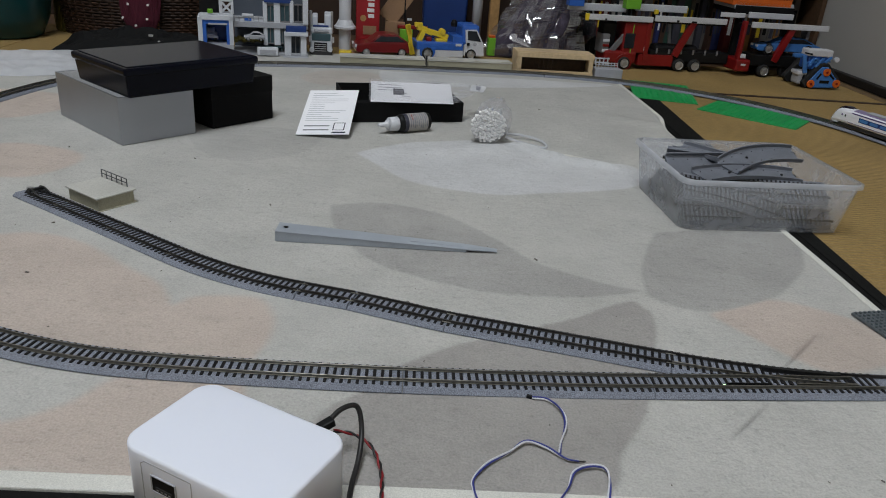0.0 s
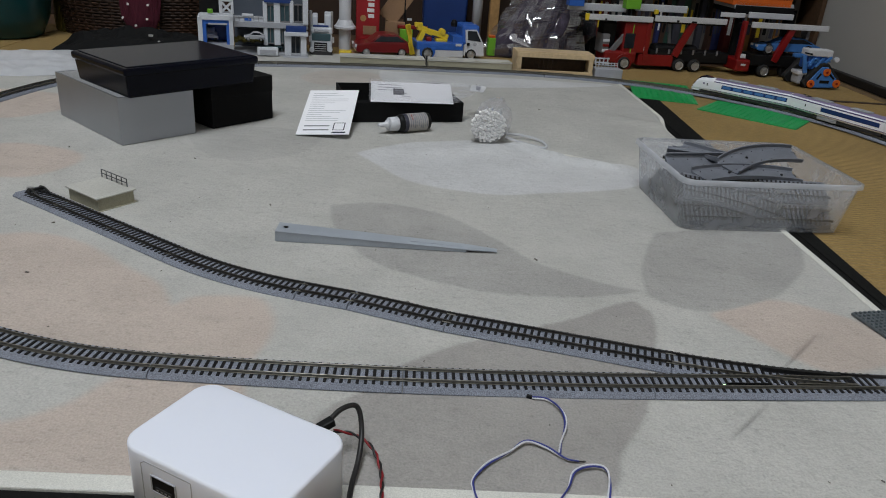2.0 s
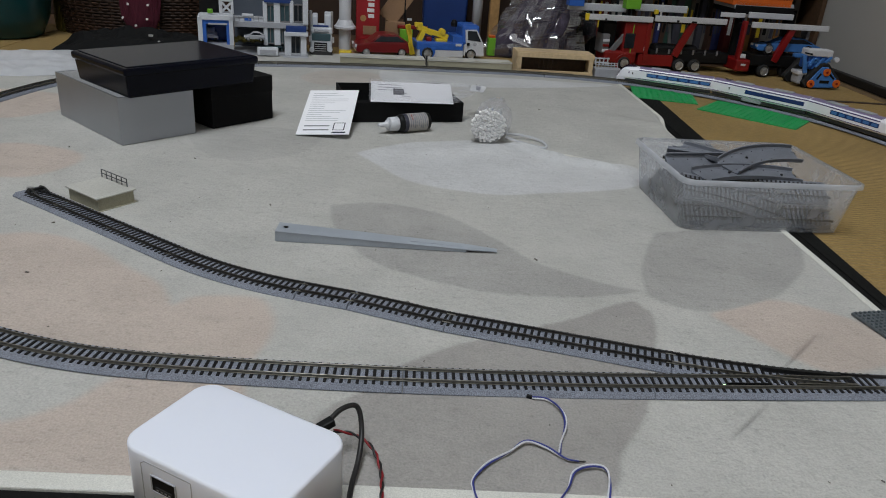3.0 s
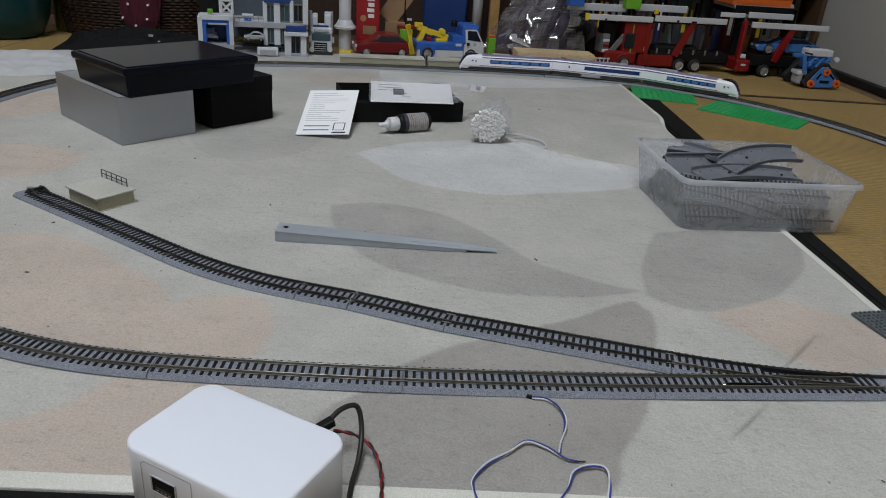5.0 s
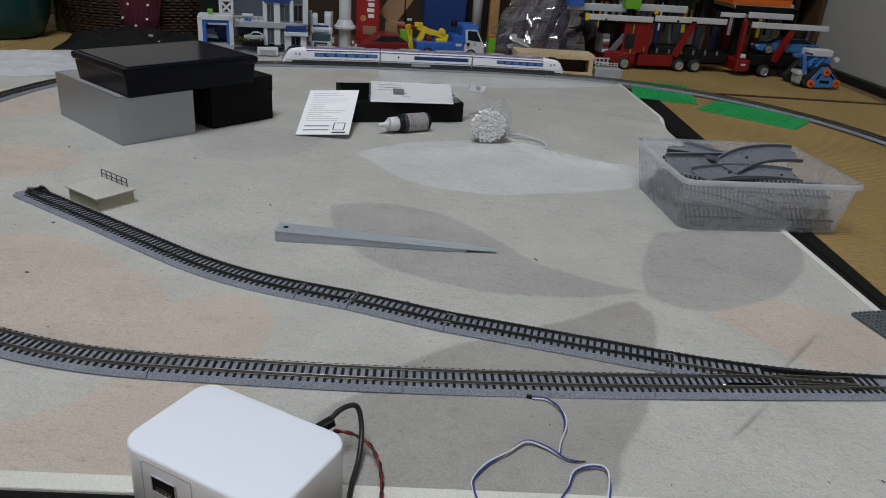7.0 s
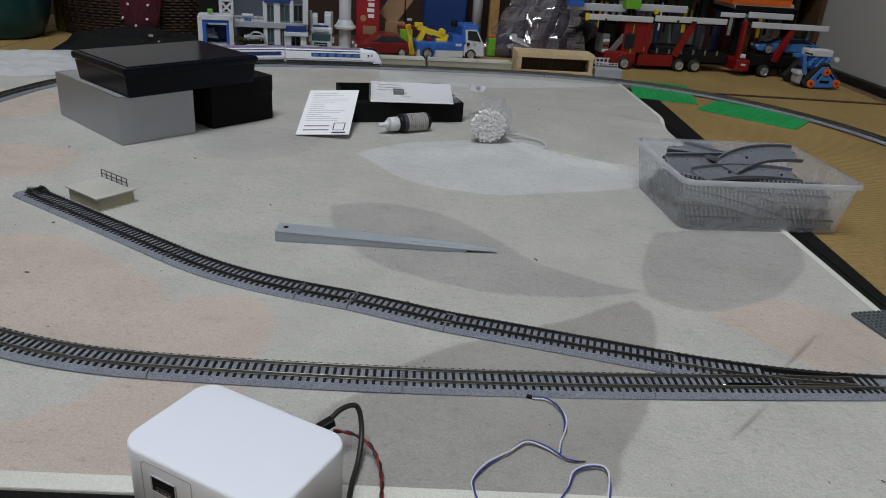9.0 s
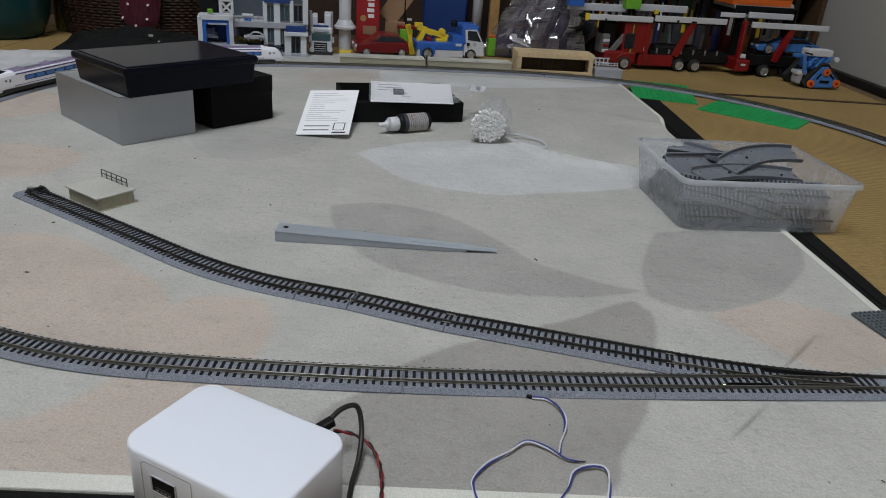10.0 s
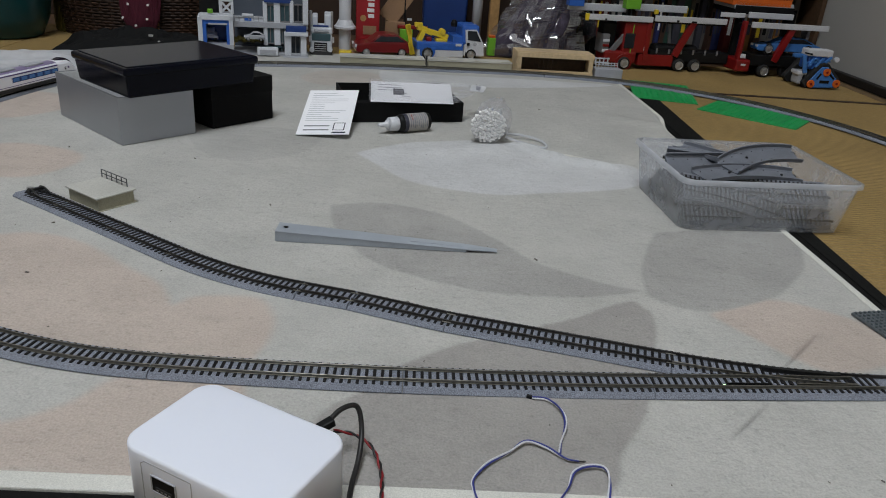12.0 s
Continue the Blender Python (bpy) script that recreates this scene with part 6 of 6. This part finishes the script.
part("dark_post", block(8, 40, 12, 130, 18, 24, 1), BLACK_PLASTIC, rack)
part("white_edge", block(14, 48, 22, 51, 6, 14, 0.5), WHITE_TOY, rack)

bin_ = thing("storage_bin", "deep navy plastic bin behind the tow truck", "bin", -28.5, 1427.1, FLOOR_Z, 6)
bw = 45
part("bin_body", box(-bw, 0, 0, bw, 90, 170, 5, 3, 6), NAVY, bin_)
part("bin_rim", box(-bw - 4, -4, 170, bw + 4, 94, 180, 3, 2), NAVY, bin_)
pole = thing("white_pole", "slim white plastic pole", "post", 30.3, 1414.3, FLOOR_Z, 0)
part("shaft", lathe([(9, 0), (9, 200)], 20), WHITE_TOY, pole, "", True)
wp = thing("wooden_post", "light brown square wooden post", "post", 53.6, 1411.9, FLOOR_Z, 6)
part("post", box(0, 0, 0, 17, 17, 300, 1), POST_WOOD, wp)
lb = thing("toy_brick", "lime green toy block beside the tow truck", "toy piece", 50.8, 1292.8, FLOOR_Z, 8)
part("piece", block(0, 0, 13, 30, 0, 14, 1), LIME, lb)
part("cap", block(1, 30, 12, 34, 1, 13, 1), ORANGE, lb)

# clear bag with purple-grey cloth
sack = thing("bagged_cloth", "purple-grey bundle in a shiny crinkled clear bag", "bag", 145.6, 1283.5, FLOOR_Z, 8)


def bundle(stations, amp, seed, n=96):
    """A slumped upright bundle through stations (x, z, half width, half depth), with creases running up it."""
    bm = bmesh.new()
    rings = []
    fine = []
    for (x0, z0, a0, b0), (x1, z1, a1, b1) in zip(stations, stations[1:]):
        fine += [(x0 + (x1 - x0) * k / 5, z0 + (z1 - z0) * k / 5, a0 + (a1 - a0) * k / 5, b0 + (b1 - b0) * k / 5) for k in range(5)]
    for x, z, rx, ry in fine + stations[-1:]:
        ring = []
        for k in range(n):
            a = 2 * math.pi * k / n
            d = 1 + amp * noise.noise(Vector((math.cos(a) * 3.5 + seed, z * 0.015, math.sin(a) * 3.5))) + amp * 0.5 * noise.noise(Vector((math.cos(a) * 9 + seed, z * 0.03, math.sin(a) * 9))) + amp * 0.28 * noise.noise(Vector((math.cos(a) * 22 + seed, z * 0.06, math.sin(a) * 22)))
            ring.append(bm.verts.new((x + rx * d * math.cos(a), 40 + ry * d * math.sin(a), z)))
        rings.append(ring)
    for a, b in zip(rings, rings[1:]):
        for k in range(n):
            bm.faces.new((a[k], a[(k + 1) % n], b[(k + 1) % n], b[k]))
    bm.faces.new(rings[0][::-1])
    bm.faces.new(rings[-1])
    bmesh.ops.recalc_face_normals(bm, faces=bm.faces)
    return bm


part("cloth_bundle", bundle([(-5, 1, 70, 30), (-6, 12, 76, 34), (2, 40, 68, 34), (14, 75, 58, 30), (24, 110, 48, 28), (30, 150, 36, 24)], 0.22, 2.0), PURPLE_CLOTH, sack)
part("clear_bag", bundle([(-8, 0.5, 78, 36), (-8, 12, 84, 40), (0, 30, 78, 39), (4, 50, 72, 38), (12, 75, 66, 36), (18, 92, 60, 35), (24, 112, 56, 33), (32, 155, 42, 28)], 0.46, 7.0, 34), CRINKLE_BAG, sack, "shiny crinkled clear bag")
# loose film facets, added and tilted to the lamp for the bag's highlights
for u, z, w, h, turn in ((-54.4, 36.7, 16, 7, -36), (-39.0, 30.1, 20, 5, -30), (-30.2, 38.0, 6, 12, 8), (-54.8, 22.7, 22, 4, 6), (-17.2, 58.9, 1.2, 9, -4), (-31.5, 65.4, 4, 12, 14), (16.9, 66.3, 1.5, 12, -24)):
    fold = crumpled([(0, -h, 0, w * 0.25, 0.5), (w * 0.08, -h * 0.4, 0.4, w * 0.6, 0.8), (-w * 0.1, h * 0.3, 0, w * 0.45, 0.6), (0, h, 0.3, w * 0.12, 0.4)], 0.9, u * 0.1, 12, -9)
    part("glint_facet", turned(fold, pose(u, -3, z) @ pose(0, 0, 0, 53) @ pose(0, 0, 0, 0, 0, turn)), GLINT_FILM, sack, "tilted film facet added as a highlight on the clear bag")
dk = thing("dark_bag", "dark grey cloth bag slumped beside the shelf", "bag", 196.9, 1305.2, FLOOR_Z, 6)
part("cloth", bundle([(0, 0.5, 44, 22), (0, 20, 46, 24), (4, 60, 38, 22), (8, 85, 26, 16), (8, 100, 12, 8)], 0.2, 11.0), BLACK_CARD, dk)

# bookcase with books behind the lorries
case = thing("bookcase", "dark low wooden bookcase filled with books", "bookcase", 228.6, 1389.3, FLOOR_Z, 7)
part("plinth", box(0, 8, 0, 560, 160, 12, 1), SHELF_WOOD, case)
part("shelf", box(0, 4, 130, 560, 160, 140, 1), SHELF_WOOD, case)
part("back_panel", box(0, 160, 0, 560, 166, 420, 1), SHELF_WOOD, case)
part("side_panel", box(-10, 0, 0, 0, 166, 420, 1), SHELF_WOOD, case)
part("side_panel", box(434, -8, 0, 443, 166, 420, 1), SHELF_WOOD, case)
rng = random.Random(12)
cols = [(0.09, 0.008, 0.008), (0.10, 0.08, 0.04), (0.02, 0.04, 0.06), (0.13, 0.12, 0.11), (0.06, 0.03, 0.02), (0.02, 0.06, 0.045), (0.17, 0.08, 0.02), (0.04, 0.04, 0.05), (0.11, 0.095, 0.07), (0.02, 0.03, 0.11)]
book_mats = [mat("book_cover", c, rough=0.5) for c in cols]
u = 4.0
while u < 420:
    w, h = rng.uniform(7, 17), rng.uniform(96, 118)
    bk = thing("book", "upright book with a worn coloured cover on the shelf", "book", 0, 0, 0, 0, "books on the low shelf")
    bk.matrix_basis = case.matrix_basis @ pose(u * MM, 0.040 + rng.uniform(0, 0.02), 0.012, 0, rng.choice([0, 0, 0, 3, -2]), 0)
    part("cover", box(0, 0, 0, w, 90, h, 0.8, 2), rng.choice(book_mats), bk)
    part("pages", box(1.2, 2.5, h, w - 1.2, 88, h + 0.6, 0.2, 1), PAPER, bk)
    part("spine_bar", box(w * 0.25, -0.4, h * 0.3, w * 0.75, 0.4, h * 0.75, 0.2, 1), rng.choice([WHITE_CARD, YELLOW, INK_DARK, BLACK_CARD]), bk)
    u += w + rng.uniform(0.4, 2.5)
for (nm, mt, px) in (("blue", BLUE, (-20.8, 82.6)), ("lime", LIME, (77.3, 86.3))):
    tb = thing("toy_block", nm + " plastic toy block standing on the upper deck", "toy piece", 0, 0, 0, 0)
    tb.matrix_basis = lorry.matrix_basis @ pose((px[0] - 82.8) * MM, 0.018, 0.095)
    part("piece", block(0, 0, 26, 40, 0, 16, 1), mt, tb)
dkr = [(-96.4, 86.8, 6.7, 98.7), (22.2, 90.6, 116.5, 102.2)]
for r4 in dkr:
    part("top_rail", block(*r4, 42, 46, 1), WHITE_TOY, lorry, "white top rail")
part("rail_clip", block(46.5, 89.0, 53.0, 96.5, 16, 22, 1), YELLOW, lorry)
stack = [(-51.9, 104.2, 55.9, 116.3, LIGHT_GREY), (-57.4, 110.1, 51.0, 125.9, ORANGE), (-42.2, 120.7, 49.9, 136.5, RED)]
for k, (a, b, c, d, mt) in enumerate(stack):
    bk = thing("picture_book", "flat-lying thick book in a small pile", "book", 0, 0, 0, 0, "pile of flat books")
    bk.matrix_basis = trailer.matrix_basis @ pose(a * MM, 0.05, min(b, d) * MM)
    part("cover", box(0, 0, 0, c - a, 80, abs(d - b) - 0.4, 0.8, 2), mt, bk)
slabb = thing("book_tray", "dark tray under the pile of books", "tray", 0, 0, 0, 0)
slabb.matrix_basis = trailer.matrix_basis
part("tray_body", block(-50.8, 96.2, 57.8, 110.1, 48, 130, 1), BLACK_CARD, slabb)
part("tray_leg", block(-27.2, 24.6, -35.9, 97.0, 60, 70, 1), BLACK_CARD, slabb)
part("tray_leg", block(69.4, 29.0, 56.2, 101.8, 60, 70, 1), BLACK_CARD, slabb)

# left side: basket, cloth, bowl, black bag, white sheet
bowl = thing("plastic_tub", "deep teal round plastic tub", "tub", -702.0, 1104.6, FLOOR_Z, 0)
bp_ = [(46, 0), (54, 3), (66, 30), (74, 70), (80, 110), (84, 112), (84, 108)]
bowl.location.y += 0.05
part("tub_body", lathe(bp_, 40), TEAL, bowl, "", True)
ol = thing("storage_sack", "olive yellow cloth sack standing upright", "bag", -632.0, 1195.0, FLOOR_Z, 0)
part("cloth", bundle([(0, 0.5, 26, 20), (0, 20, 28, 22), (2, 60, 26, 20), (2, 110, 20, 16)], 0.2, 4.0), OLIVE, ol)
bsk = thing("wicker_basket", "dark brown woven wicker basket", "basket", -516.9, 1185.5, FLOOR_Z, 10)
for k in range(24):
    z = 2.5 + 4.5 * k
    ring = [Vector(((117 + 0.6 * k + 1.8 * math.cos(i * math.pi + k * math.pi)) * math.cos(2 * math.pi * i / 96), 70 + (62 + 1.8 * math.cos(i * math.pi + k * math.pi)) * math.sin(2 * math.pi * i / 96), z)) for i in range(97)]
    part("cane_weave", tube(ring, 2.1, 5), WICKER, bsk, "", True)
for i in range(48):
    a = 2 * math.pi * i / 48
    part("cane_stake", tube([Vector((117 * math.cos(a), 70 + 61 * math.sin(a), 0)), Vector((130 * math.cos(a), 70 + 63 * math.sin(a), 108))], 1.7, 5), WICKER, bsk)
part("basket_lining", turned(lathe([(1, 0), (1, 100)], 36), Matrix.Translation((0, 70, 1)) @ Matrix.Diagonal((112, 56, 1, 1))), BLACK_CARD, bsk)
for k in range(12):
    part("light_edge", box(36.2 - 5, 3 + (k % 2) * 0.6, 2 + 7 * k, 36.2 + 5, 8, 7 + 7 * k, 1), WICKER_LIGHT, bsk)
mc = thing("dotted_cloth", "maroon cloth with white polka dots hanging over the basket", "cloth", -492.8, 1199.6, FLOOR_Z, 10)
part("cloth", bundle([(2, 18, 18, 10), (2, 34, 26, 14), (2, 60, 29, 16), (2, 110, 31, 18)], 0.15, 9.0), MAROON, mc)
mc.location.y -= 0.058
for (u, z) in ((-14.8, 56.5), (14.0, 56.3), (-24.5, 36.3), (11.2, 35.5), (-6.1, 25.1)):
    part("dot", turned(disc(1.7, 3), pose(u + 3, 22, z + 2)), DOT, mc, "white dot")
bb = thing("black_bag", "crumpled black bag with shiny buckles on the floor", "bag", -472.2, 1104.9, FLOOR_Z, 8)


def lump(w, d, h, seed, n=30):
    """A low crumpled heap on the floor."""
    bm = bmesh.new()
    rows = []
    for j in range(n + 1):
        row = []
        for i in range(n + 1):
            a, b = i / n * 2 - 1, j / n * 2 - 1
            edge = max(0.0, 1 - max(abs(a), abs(b)) ** 4)
            z = h * edge * (0.75 + 0.5 * noise.noise(Vector((a * 3 + seed, b * 3, 0)))) + h * 0.15 * edge * noise.noise(Vector((a * 9 + seed, b * 9, 3)))
            row.append(bm.verts.new((a * w / 2 * (1 + 0.06 * noise.noise(Vector((b * 3, seed, 1)))), b * d / 2 * (1 + 0.08 * noise.noise(Vector((a * 3, seed, 2)))), max(0.3, z))))
        rows.append(row)
    for j in range(n):
        for i in range(n):
            bm.faces.new((rows[j][i], rows[j][i + 1], rows[j + 1][i + 1], rows[j + 1][i]))
    r = bmesh.ops.extrude_face_region(bm, geom=bm.faces[:])
    for v in r["geom"]:
        if isinstance(v, bmesh.types.BMVert):
            v.co.z = min(v.co.z, 0.0)
    bmesh.ops.recalc_face_normals(bm, faces=bm.faces)
    return bm


part("cloth", lump(225, 90, 34, 3.0), BLACK_CARD, bb)
for (u, z) in ((-1.8, 13.0), (24.6, 28.3), (24.3, 17.7), (36.6, 19.9)):
    part("buckle", block(u - 3, z - 2, u + 3, z + 1, -30, -27, 0.5), CHROME, bb, "small shiny buckle")
ws = thing("plastic_sheet", "crumpled translucent white plastic sheet on the rug", "plastic sheet", -575, 945, 0, 20)
part("sheet", lump(240, 150, 14, 6.0, 60), WHITE_SHEET, ws, "", True)


# ---- what moves ----
def nose_at(t):
    """How far the train's nose has come along the back line."""
    return -28.25 + 93.70 * t + 3.906 * t * t - 0.095 * t ** 3


def motions():
    for car, behind in ((lead_car, 70.0), (mid_car, 209.5), (tail_car, 349.0)):
        rows = []
        for k in range(49):
            t = k * 0.25
            s = nose_at(t) - behind
            ax, ay, _ = route_at(s - 47)
            bx, by, _ = route_at(s + 47)
            rows.append((t, pose((ax + bx) / 2 * MM, (ay + by) / 2 * MM, 0, 0, 0, math.degrees(math.atan2(by - ay, bx - ax)))))
        walk(car, rows)


motions()
